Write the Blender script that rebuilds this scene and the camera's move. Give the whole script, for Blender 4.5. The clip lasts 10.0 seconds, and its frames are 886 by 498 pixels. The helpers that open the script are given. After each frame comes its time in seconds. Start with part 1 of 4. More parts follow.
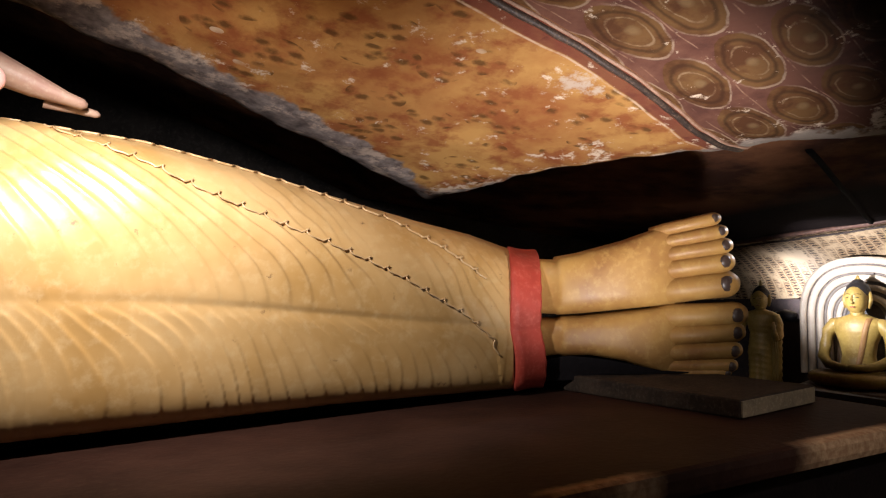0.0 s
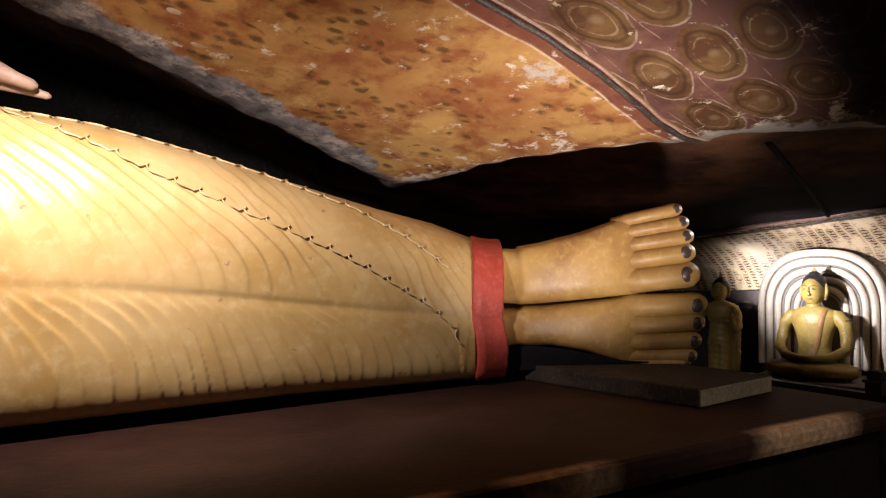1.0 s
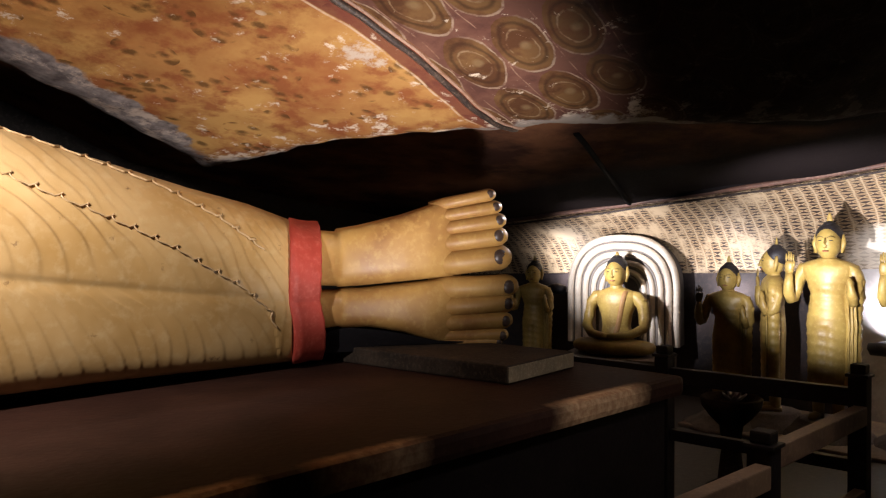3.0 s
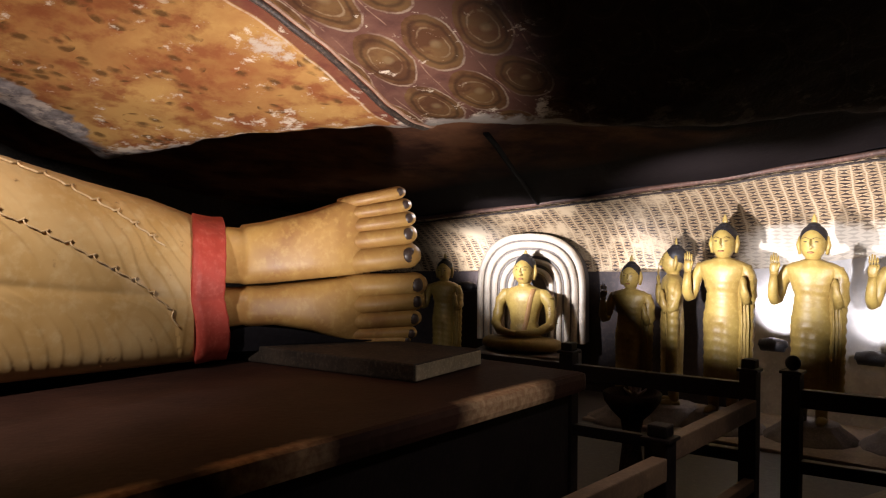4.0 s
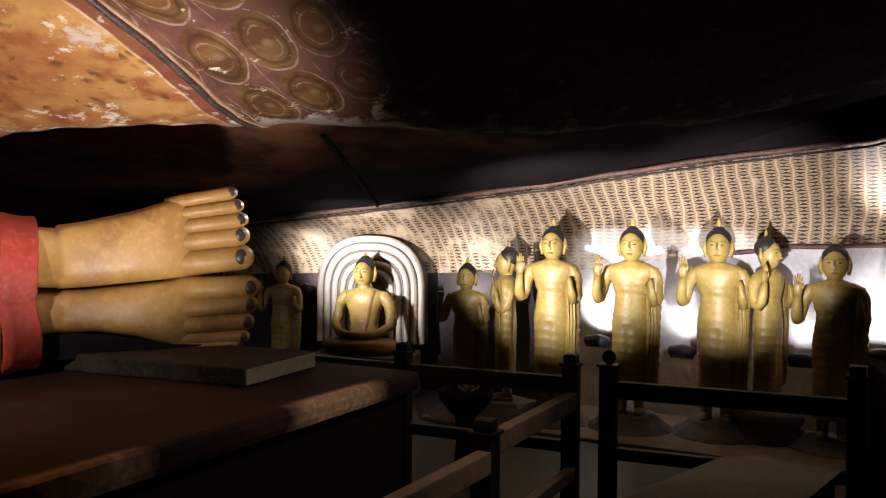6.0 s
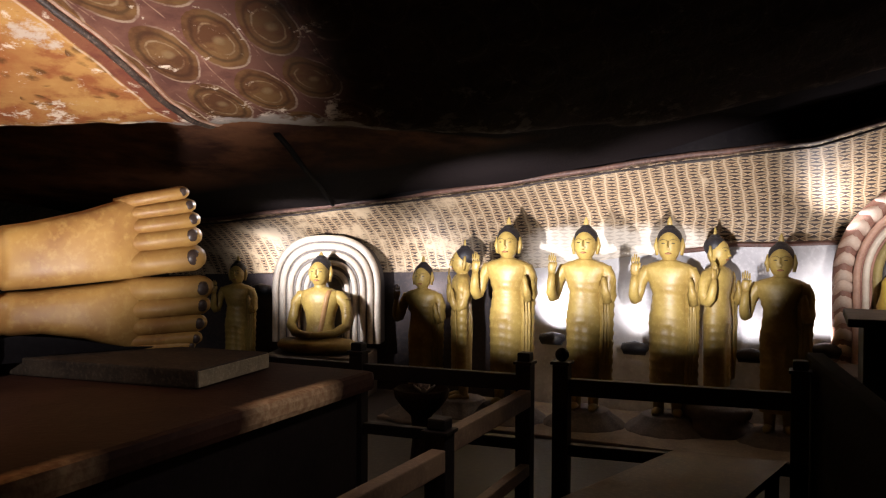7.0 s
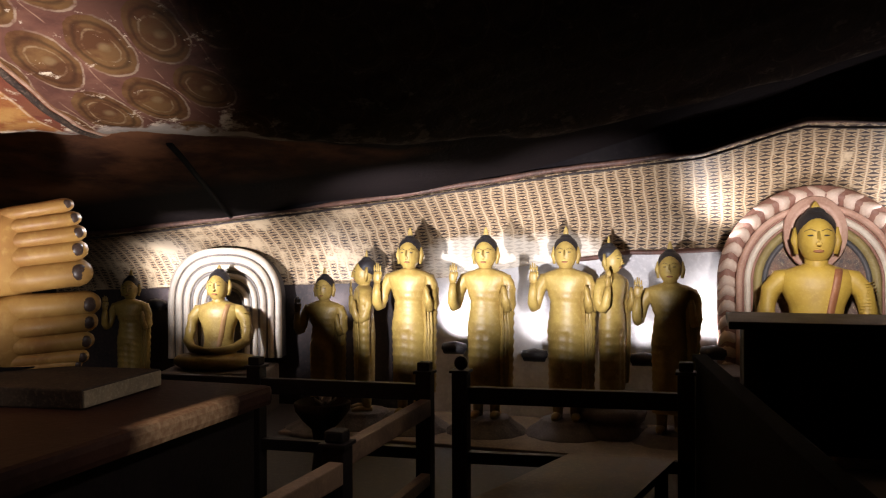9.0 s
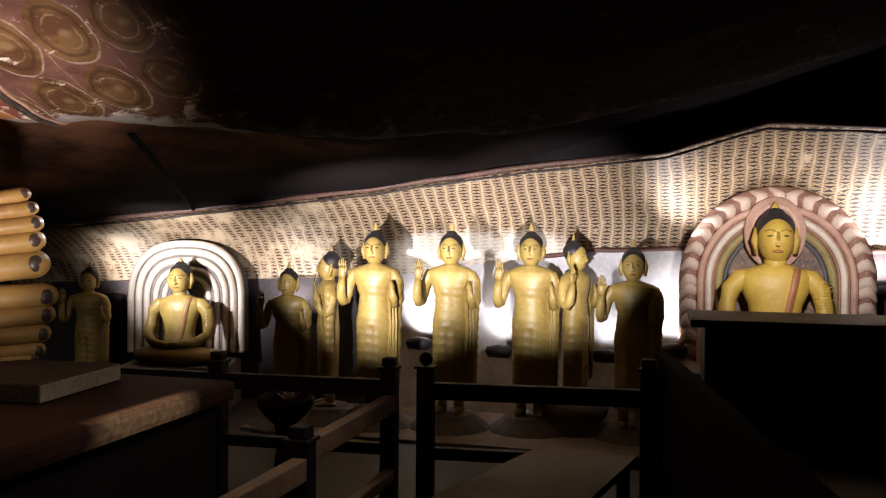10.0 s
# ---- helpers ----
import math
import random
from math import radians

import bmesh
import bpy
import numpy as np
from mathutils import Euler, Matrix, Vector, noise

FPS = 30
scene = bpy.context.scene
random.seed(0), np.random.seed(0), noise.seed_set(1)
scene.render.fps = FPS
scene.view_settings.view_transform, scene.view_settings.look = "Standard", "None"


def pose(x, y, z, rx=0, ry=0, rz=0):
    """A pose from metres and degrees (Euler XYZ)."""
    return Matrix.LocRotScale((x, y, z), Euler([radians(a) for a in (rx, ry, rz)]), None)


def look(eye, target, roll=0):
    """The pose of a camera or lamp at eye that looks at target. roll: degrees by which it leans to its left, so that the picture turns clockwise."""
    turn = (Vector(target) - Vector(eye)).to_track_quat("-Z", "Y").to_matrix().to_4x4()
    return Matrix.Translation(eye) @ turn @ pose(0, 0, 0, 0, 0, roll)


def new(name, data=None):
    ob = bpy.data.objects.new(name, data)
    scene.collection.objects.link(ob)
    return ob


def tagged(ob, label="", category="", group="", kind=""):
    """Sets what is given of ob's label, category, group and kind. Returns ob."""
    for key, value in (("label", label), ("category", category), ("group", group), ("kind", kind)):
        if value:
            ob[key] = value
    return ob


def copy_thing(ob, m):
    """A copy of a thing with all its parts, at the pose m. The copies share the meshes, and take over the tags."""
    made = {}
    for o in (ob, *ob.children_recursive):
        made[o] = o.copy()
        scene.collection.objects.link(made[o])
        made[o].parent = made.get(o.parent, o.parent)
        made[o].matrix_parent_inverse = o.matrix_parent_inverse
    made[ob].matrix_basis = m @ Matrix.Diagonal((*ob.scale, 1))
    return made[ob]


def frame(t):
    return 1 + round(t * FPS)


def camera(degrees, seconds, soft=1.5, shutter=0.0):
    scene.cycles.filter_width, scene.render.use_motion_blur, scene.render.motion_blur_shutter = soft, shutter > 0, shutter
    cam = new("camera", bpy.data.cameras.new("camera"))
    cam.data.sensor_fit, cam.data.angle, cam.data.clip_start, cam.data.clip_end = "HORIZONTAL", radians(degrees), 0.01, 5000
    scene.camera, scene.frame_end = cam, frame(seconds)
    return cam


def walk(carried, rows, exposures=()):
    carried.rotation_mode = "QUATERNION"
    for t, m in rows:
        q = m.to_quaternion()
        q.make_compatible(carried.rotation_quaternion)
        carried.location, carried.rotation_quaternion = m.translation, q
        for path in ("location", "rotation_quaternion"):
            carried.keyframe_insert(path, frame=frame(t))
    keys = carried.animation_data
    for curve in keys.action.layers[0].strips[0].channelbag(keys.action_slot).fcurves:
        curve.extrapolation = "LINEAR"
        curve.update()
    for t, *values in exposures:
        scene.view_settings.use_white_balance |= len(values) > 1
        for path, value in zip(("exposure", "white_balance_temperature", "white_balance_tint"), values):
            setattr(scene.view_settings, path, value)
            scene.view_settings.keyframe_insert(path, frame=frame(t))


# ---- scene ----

cam = camera(58.33, 10.0, soft=1.2)
ROWS = [
    (0.0, 0.0, 0.0, 1.6, 90.99, 1.03, -29.73),
    (0.5, 0.017, 0.006, 1.597, 90.3, 0.92, -31.01),
    (1.0, 0.031, 0.017, 1.589, 90.31, 0.66, -32.2),
    (1.5, 0.032, 0.015, 1.593, 90.05, 0.77, -35.3),
    (2.0, 0.058, -0.005, 1.583, 89.69, 0.48, -38.63),
    (3.5, 0.079, -0.02, 1.579, 88.89, 0.02, -47.5),
    (4.0, 0.091, -0.026, 1.582, 88.89, -0.34, -50.8),
    (4.5, 0.089, -0.039, 1.578, 89.11, -0.65, -54.11),
    (5.0, 0.095, -0.054, 1.58, 89.37, -0.59, -56.86),
    (5.5, 0.106, -0.072, 1.579, 89.3, -0.52, -59.5),
    (7.0, 0.101, -0.11, 1.584, 89.07, -0.34, -64.92),
    (7.5, 0.11, -0.106, 1.581, 89.3, 0.0, -65.77),
    (8.0, 0.108, -0.113, 1.584, 89.44, 0.02, -67.78),
    (8.5, 0.107, -0.138, 1.583, 89.74, 0.17, -69.55),
    (9.0, 0.104, -0.152, 1.581, 89.88, 0.29, -71.69),
    (9.5, 0.119, -0.151, 1.584, 89.62, -0.02, -72.7),
    (10.0, 0.111, -0.139, 1.582, 89.56, -0.43, -74.25),
]
walk(cam, [(t, pose(x, y, z, rx, ry, rz)) for t, x, y, z, rx, ry, rz in ROWS], [(0.0, 0.0, 6150, 15.0), (10.0, 0.0, 6150, 15.0)])

# ---- light: a dark cave with a few hidden spot lamps ----
world = bpy.data.worlds.new("cave_dark")
scene.world = world
world.use_nodes = True
world.node_tree.nodes["Background"].inputs[0].default_value = (0.30, 0.24, 0.50, 1)
world.node_tree.nodes["Background"].inputs[1].default_value = 0.035


def spot(name, eye, target, watts, cone, blend, color, radius=0.03):
    data = bpy.data.lights.new(name, "SPOT")
    data.energy, data.spot_size, data.spot_blend, data.color = watts, radians(cone), blend, color
    data.shadow_soft_size = radius
    ob = new(name, data)
    ob.matrix_world = look(eye, target)
    return ob


WARM = (1.0, 0.915, 0.82)
WHITE = (1.0, 0.96, 0.93)
spot("spot_leg", (0.14, 2.28, 2.56), (0.72, 3.4, 1.62), 325, 104, 1.0, WARM, 0.06)
spot("spot_ceiling", (2.45, 1.85, 1.00), (2.80, 3.20, 2.33), 240, 88, 1.0, WARM, 0.05)
spot("spot_figures_a", (4.75, 2.22, 1.22), (6.6, 2.18, 1.66), 390, 74, 0.9, WHITE, 0.02)
spot("spot_figures_b", (4.75, 0.58, 1.22), (6.6, 0.92, 1.66), 370, 62, 0.9, WHITE, 0.02)
spot("spot_corner", (5.3, 4.35, 1.35), (6.8, 4.24, 1.44), 260, 72, 1.0, WHITE)
spot("spot_shrine", (4.9, -0.85, 1.75), (6.8, -0.98, 1.66), 190, 56, 0.8, WARM)
spot("spot_toes", (4.7, 2.85, 2.10), (3.44, 2.87, 1.68), 110, 18, 1.0, WHITE)
spot("spot_aisle", (2.6, 0.25, 2.5), (2.85, 1.75, 0.85), 60, 62, 1.0, WARM, 0.1)
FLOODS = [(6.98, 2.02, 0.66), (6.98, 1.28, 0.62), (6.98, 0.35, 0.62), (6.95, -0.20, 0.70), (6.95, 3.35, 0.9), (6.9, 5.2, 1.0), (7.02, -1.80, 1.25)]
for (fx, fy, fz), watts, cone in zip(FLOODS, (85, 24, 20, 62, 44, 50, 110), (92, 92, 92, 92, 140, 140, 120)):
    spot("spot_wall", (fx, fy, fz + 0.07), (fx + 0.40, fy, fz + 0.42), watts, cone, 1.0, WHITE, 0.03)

spot("spot_arch", (6.86, -0.20, 1.62), (6.98, -0.42, 2.25), 30, 130, 1.0, WHITE, 0.03)
spot("spot_arch", (6.86, -1.78, 1.62), (6.98, -1.56, 2.25), 30, 130, 1.0, WHITE, 0.03)


# ---- materials ----
def material(name, rough=0.7, metal=0.0):
    m = bpy.data.materials.new(name)
    m.use_nodes = True
    b = m.node_tree.nodes["Principled BSDF"]
    b.inputs["Roughness"].default_value, b.inputs["Metallic"].default_value = rough, metal
    return m, m.node_tree, b


def node(tree, kind, **values):
    n = tree.nodes.new(kind)
    for k, v in values.items():
        n.inputs[k].default_value = v
    return n


def math_node(tree, op, a, b=None, c=None):
    n = tree.nodes.new("ShaderNodeMath")
    n.operation = op
    for i, v in enumerate((a, b, c)):
        if v is None:
            continue
        if isinstance(v, (int, float)):
            n.inputs[i].default_value = v
        else:
            tree.links.new(v, n.inputs[i])
    return n.outputs[0]


def mix(tree, fac, a, b):
    n = tree.nodes.new("ShaderNodeMix")
    n.data_type = "RGBA"
    for sock, v in ((n.inputs["Factor"], fac), (n.inputs["A"], a), (n.inputs["B"], b)):
        if isinstance(v, (int, float)):
            sock.default_value = v
        elif isinstance(v, tuple):
            sock.default_value = (*v, 1)
        else:
            tree.links.new(v, sock)
    return n.outputs["Result"]


def noise_of(tree, coord, scale, detail=4, rough=0.6):
    n = node(tree, "ShaderNodeTexNoise", Scale=scale, Detail=detail, Roughness=rough)
    tree.links.new(coord, n.inputs["Vector"])
    return n.outputs["Fac"]


def band(tree, v, lo, hi):
    """0 below lo, 1 above hi."""
    n = node(tree, "ShaderNodeMapRange")
    n.inputs[1].default_value, n.inputs[2].default_value = lo, hi
    tree.links.new(v, n.inputs[0])
    return n.outputs[0]


def obj_coord(tree):
    return tree.nodes.new("ShaderNodeTexCoord").outputs["Object"]


def uv_coord(tree):
    return tree.nodes.new("ShaderNodeTexCoord").outputs["UV"]


def relief(tree, b, height, strength, distance=0.01):
    n = node(tree, "ShaderNodeBump", Strength=strength, Distance=distance)
    tree.links.new(height, n.inputs["Height"])
    tree.links.new(n.outputs[0], b.inputs["Normal"])


def painted(name, base, dark, light, rough, scale=6.0, bump=0.3, spots=0.0, worn=None, gloss=0.5):
    """Painted or natural surface with wide stains and fine grain, and worn flecks if asked for."""
    m, t, b = material(name, rough)
    b.inputs["Specular IOR Level"].default_value = gloss
    co = obj_coord(t)
    wide, fine = noise_of(t, co, scale), noise_of(t, co, scale * 9, 6)
    c = mix(t, band(t, wide, 0.35, 0.65), dark, base)
    c = mix(t, math_node(t, "MULTIPLY", band(t, fine, 0.5, 0.75), 0.6), c, light)
    if worn:
        flecks = noise_of(t, co, scale * 4.3, 8, 0.7)
        c = mix(t, band(t, flecks, 0.68 - spots, 0.74 - spots), c, worn)
    t.links.new(c, b.inputs["Base Color"])
    relief(t, b, fine, bump, 0.006)
    r = node(t, "ShaderNodeMapRange")
    r.inputs[3].default_value, r.inputs[4].default_value = rough - 0.1, min(1, rough + 0.15)
    t.links.new(wide, r.inputs[0])
    t.links.new(r.outputs[0], b.inputs["Roughness"])
    return m


ROBE = painted("gilded_robe", (0.51, 0.333, 0.142), (0.39, 0.228, 0.074), (0.56, 0.40, 0.20), 0.31, 2.2, 0.14, 0.035, (0.20, 0.11, 0.045))
SKIN = painted("gilded_skin", (0.375, 0.215, 0.058), (0.22, 0.105, 0.032), (0.44, 0.28, 0.09), 0.44, 2.6, 0.14, gloss=0.28)
FIGURE = painted("gilt_plaster", (0.43, 0.30, 0.075), (0.26, 0.165, 0.042), (0.52, 0.38, 0.13), 0.42, 4.0, 0.3, -0.02, (0.20, 0.13, 0.05))
SASH = painted("faded_red_band", (0.42, 0.05, 0.03), (0.30, 0.035, 0.02), (0.52, 0.12, 0.08), 0.6, 5.0, 0.2)
PINK = painted("pink_plaster", (0.75, 0.42, 0.36), (0.62, 0.30, 0.26), (0.8, 0.55, 0.5), 0.5, 6.0, 0.1)
HAIR = painted("black_hair_paint", (0.02, 0.018, 0.02), (0.012, 0.01, 0.012), (0.05, 0.04, 0.04), 0.5, 9.0, 0.5)
NAIL = painted("grey_brown_nail_paint", (0.055, 0.034, 0.026), (0.035, 0.022, 0.018), (0.11, 0.08, 0.06), 0.35, 9.0, 0.1)
BLACK = painted("black_cloth", (0.007, 0.006, 0.007), (0.005, 0.004, 0.005), (0.014, 0.012, 0.013), 0.9, 6.0, 0.4, gloss=0.1)
PALM = painted("pale_hand_paint", (0.36, 0.24, 0.17), (0.28, 0.16, 0.12), (0.42, 0.32, 0.24), 0.5, 6.0, 0.1)
LIPS = painted("red_lip_paint", (0.30, 0.12, 0.05), (0.25, 0.10, 0.04), (0.36, 0.16, 0.07), 0.5)
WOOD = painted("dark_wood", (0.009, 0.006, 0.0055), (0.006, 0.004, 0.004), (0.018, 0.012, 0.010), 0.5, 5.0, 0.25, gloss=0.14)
MATTEWOOD = painted("matte_dark_wood", (0.008, 0.0065, 0.006), (0.005, 0.004, 0.004), (0.016, 0.012, 0.011), 0.85, 5.0, 0.3, gloss=0.03)
BROWNWOOD = painted("worn_brown_wood", (0.17, 0.10, 0.055), (0.095, 0.054, 0.032), (0.25, 0.155, 0.09), 0.55, 5.0, 0.3)
SLAB = painted("dark_stone_slab", (0.045, 0.033, 0.024), (0.025, 0.019, 0.015), (0.09, 0.07, 0.05), 0.8, 6.0, 0.5, gloss=0.06)
# paler copy of SLAB for its end face, light put into the colour
LITSLAB = painted("lit_slab_face", (0.22, 0.165, 0.10), (0.12, 0.09, 0.055), (0.40, 0.32, 0.21), 0.7, 7.0, 0.5, 0.03, (0.14, 0.10, 0.07))
FLOOR = painted("worn_floor_stone", (0.055, 0.041, 0.034), (0.03, 0.023, 0.020), (0.09, 0.07, 0.058), 0.6, 2.5, 0.4)
STONE = painted("grey_stone", (0.17, 0.13, 0.105), (0.09, 0.07, 0.06), (0.25, 0.20, 0.16), 0.7, 7.0, 0.5)
ROCK = painted("cave_rock", (0.045, 0.04, 0.037), (0.022, 0.02, 0.02), (0.09, 0.08, 0.07), 0.9, 3.0, 0.8, gloss=0.1)
WHITEWASH = painted("whitewash", (0.62, 0.60, 0.60), (0.40, 0.38, 0.39), (0.70, 0.68, 0.67), 0.7, 3.0, 0.3)
CREAM = painted("cream_paint", (0.74, 0.66, 0.55), (0.60, 0.50, 0.40), (0.8, 0.74, 0.65), 0.55, 6.0, 0.2)
GREYPAINT = painted("grey_paint", (0.10, 0.095, 0.10), (0.06, 0.055, 0.06), (0.16, 0.15, 0.15), 0.55, 6.0, 0.2)
ROSE = painted("rose_paint", (0.58, 0.36, 0.27), (0.46, 0.26, 0.19), (0.66, 0.46, 0.36), 0.5, 6.0, 0.2)
GROOVE = painted("grey_groove_paint", (0.26, 0.225, 0.20), (0.17, 0.15, 0.14), (0.36, 0.32, 0.28), 0.6, 6.0, 0.2)
DEEPROSE = painted("deep_rose_paint", (0.36, 0.19, 0.14), (0.25, 0.12, 0.09), (0.46, 0.28, 0.21), 0.6, 6.0, 0.2)
OLIVE = painted("olive_yellow_paint", (0.34, 0.27, 0.10), (0.24, 0.18, 0.07), (0.44, 0.36, 0.18), 0.55, 6.0, 0.2)


# ---- mesh helpers ----
class Shape:
    """Collects verts, faces and a material for each face."""

    def __init__(self):
        self.v, self.f, self.m, self.smooth = [], [], [], []

    def add(self, verts, faces, mat=0, m=None, smooth=True):
        n = len(self.v)
        self.v += [tuple(m @ Vector(p)) if m is not None else tuple(p) for p in verts]
        self.f += [tuple(i + n for i in f) for f in faces]
        self.m += [mat] * len(faces) if isinstance(mat, int) else list(mat)
        self.smooth += [smooth] * len(faces)

    def loft(self, rings, mat=0, m=None, closed=True, caps=True, smooth=True):
        """rings: lists of points of one length, joined one to the next."""
        k = len(rings[0])
        verts = [p for r in rings for p in r]
        faces, mats = [], []
        for i in range(len(rings) - 1):
            for j in range(k if closed else k - 1):
                j2 = (j + 1) % k
                faces.append((i * k + j, i * k + j2, (i + 1) * k + j2, (i + 1) * k + j))
                mats.append(mat if isinstance(mat, int) else mat(i, j))
        if caps and closed:
            faces += [tuple(range(k))[::-1], tuple(range((len(rings) - 1) * k, len(rings) * k))]
            mats += [mats[0], mats[-1]]
        self.add(verts, faces, mats, m, smooth)

    def ball(self, c, r, mat=0, m=None, nu=16, nv=10):
        rings = []
        for i in range(nv + 1):
            a = math.pi * (0.02 + 0.96 * i / nv)
            rings.append([(c[0] + r[0] * math.sin(a) * math.cos(b), c[1] + r[1] * math.sin(a) * math.sin(b), c[2] - r[2] * math.cos(a))
                          for b in (2 * math.pi * j / nu for j in range(nu))])
        self.loft(rings, mat, m)

    def tube(self, pts, radii, mat=0, m=None, n=12, flat=1.0, up=(0, 0, 1)):
        """A limb along pts; flat squeezes it along up."""
        rings = []
        pts = [Vector(p) for p in pts]
        for i, p in enumerate(pts):
            d = (pts[min(i + 1, len(pts) - 1)] - pts[max(i - 1, 0)]).normalized()
            s = d.cross(Vector(up))
            s = s.normalized() if s.length > 1e-4 else Vector((1, 0, 0))
            w = s.cross(d)
            rings.append([p + radii[i] * (math.cos(a) * s + flat * math.sin(a) * w) for a in (2 * math.pi * j / n for j in range(n))])
        self.loft(rings, mat, m)

    def box(self, lo, hi, mat=0, m=None, bevel=0.0):
        if bevel <= 0:
            x0, y0, z0 = lo
            x1, y1, z1 = hi
            self.add([(x0, y0, z0), (x1, y0, z0), (x1, y1, z0), (x0, y1, z0), (x0, y0, z1), (x1, y0, z1), (x1, y1, z1), (x0, y1, z1)],
                     [(3, 2, 1, 0), (4, 5, 6, 7), (0, 1, 5, 4), (1, 2, 6, 5), (2, 3, 7, 6), (3, 0, 4, 7)], mat, m, False)
            return
        bm = bmesh.new()
        bmesh.ops.create_cube(bm, size=1, matrix=Matrix.LocRotScale([(a + b) / 2 for a, b in zip(lo, hi)], None, [b - a for a, b in zip(lo, hi)]))
        bmesh.ops.bevel(bm, geom=bm.edges[:], offset=bevel, segments=2, affect="EDGES", profile=0.6)
        bm.verts.index_update()
        self.add([v.co[:] for v in bm.verts], [[v.index for v in f.verts] for f in bm.faces], mat, m, False)
        bm.free()

    def make(self, name, mats, parent=None, label="", uv=None):
        me = bpy.data.meshes.new(name)
        me.from_pydata(self.v, [], self.f)
        for mt in mats if isinstance(mats, (list, tuple)) else [mats]:
            me.materials.append(mt)
        me.polygons.foreach_set("material_index", self.m)
        me.polygons.foreach_set("use_smooth", self.smooth)
        if uv is not None:
            layer = me.uv_layers.new(name="UVMap")
            for loop in me.loops:
                layer.data[loop.index].uv = uv[loop.vertex_index]
        me.update()
        ob = new(name, me)
        if parent:
            ob.parent = parent
        if label:
            tagged(ob, label)
        return ob


def thing(name, label, category, group="", at=None):
    ob = new(name)
    ob.empty_display_size = 0.1
    if at is not None:
        ob.matrix_world = at
    return tagged(ob, label, category, group)


def lerp_table(table, v):
    return float(np.interp(v, [a for a, _ in table], [b for _, b in table]))


# ---- the cave: ceiling, walls, floor ----
BORDER = [(-6.0, 2.45), (-3.0, 2.45), (-1.65, 2.46), (-0.87, 2.52), (-0.11, 2.31), (0.94, 2.22), (2.4, 2.04), (3.83, 1.90), (5.57, 1.75), (7.0, 1.70)]
EDGE = np.array([(-6.0, 3.2), (-1.0, 3.75), (0.65, 4.15), (1.6, 4.42), (2.64, 4.84), (3.10, 3.96), (3.42, 3.50), (3.74, 3.10), (4.10, 2.76), (4.47, 2.42), (5.1, 1.85), (5.7, 1.0), (6.0, 0.0), (6.0, -6.0)])


def edge_distance(x, y):
    """Distance from the rock lip; positive inside the low painted part of the ceiling."""
    best = np.full(x.shape, 1e9)
    for (ax, ay), (bx, by) in zip(EDGE[:-1], EDGE[1:]):
        t = np.clip(((x - ax) * (bx - ax) + (y - ay) * (by - ay)) / ((bx - ax) ** 2 + (by - ay) ** 2), 0, 1)
        best = np.minimum(best, np.hypot(x - ax - t * (bx - ax), y - ay - t * (by - ay)))
    poly = np.vstack([EDGE, [(-6.0, -6.0)]])
    inside = np.zeros(x.shape, bool)
    for (ax, ay), (bx, by) in zip(poly, np.roll(poly, -1, 0)):
        c = ((ay > y) != (by > y)) & (x < (bx - ax) * (y - ay) / (by - ay + 1e-12) + ax)
        inside ^= c
    return np.where(inside, best, -best)


def wobble(x, y, s, seed):
    return np.array([noise.noise((a * s, b * s, seed)) for a, b in zip(x.ravel(), y.ravel())]).reshape(x.shape)


def ceiling_height(x, y):
    w = 0.05 * wobble(x, y, 2.3, 3.1) + 0.025 * wobble(x, y, 7, 9.2)
    d = edge_distance(x, y) + w
    low = 3.80 - 0.217 * x - 0.258 * y
    far = np.interp(y, [a for a, _ in BORDER], [b for _, b in BORDER]) + (6.5 - x) * 0.15 + 0.25 * np.clip(3.0 - x, 0, 3)
    far = np.maximum(far, low + 0.12)
    s = np.clip((d + 0.10) / 0.12, 0, 1)
    s = s * s * (3 - 2 * s)
    roll = 0.06 * np.clip((0.25 - d) / 0.25, 0, 1) ** 2
    return far * (1 - s) + (low + roll) * s + 0.03 * wobble(x, y, 1.1, 5.0) + 0.012 * wobble(x, y, 5, 1.0) * s, d


def uv_named(tree, layer):
    n = tree.nodes.new("ShaderNodeUVMap")
    n.uv_map = layer
    sep = tree.nodes.new("ShaderNodeSeparateXYZ")
    tree.links.new(n.outputs[0], sep.inputs[0])
    return sep.outputs["X"], sep.outputs["Y"]


def between(tree, v, lo, hi, soft=0.008):
    return math_node(tree, "MULTIPLY", band(tree, v, lo, lo + soft), math_node(tree, "SUBTRACT", 1.0, band(tree, v, hi - soft, hi)))


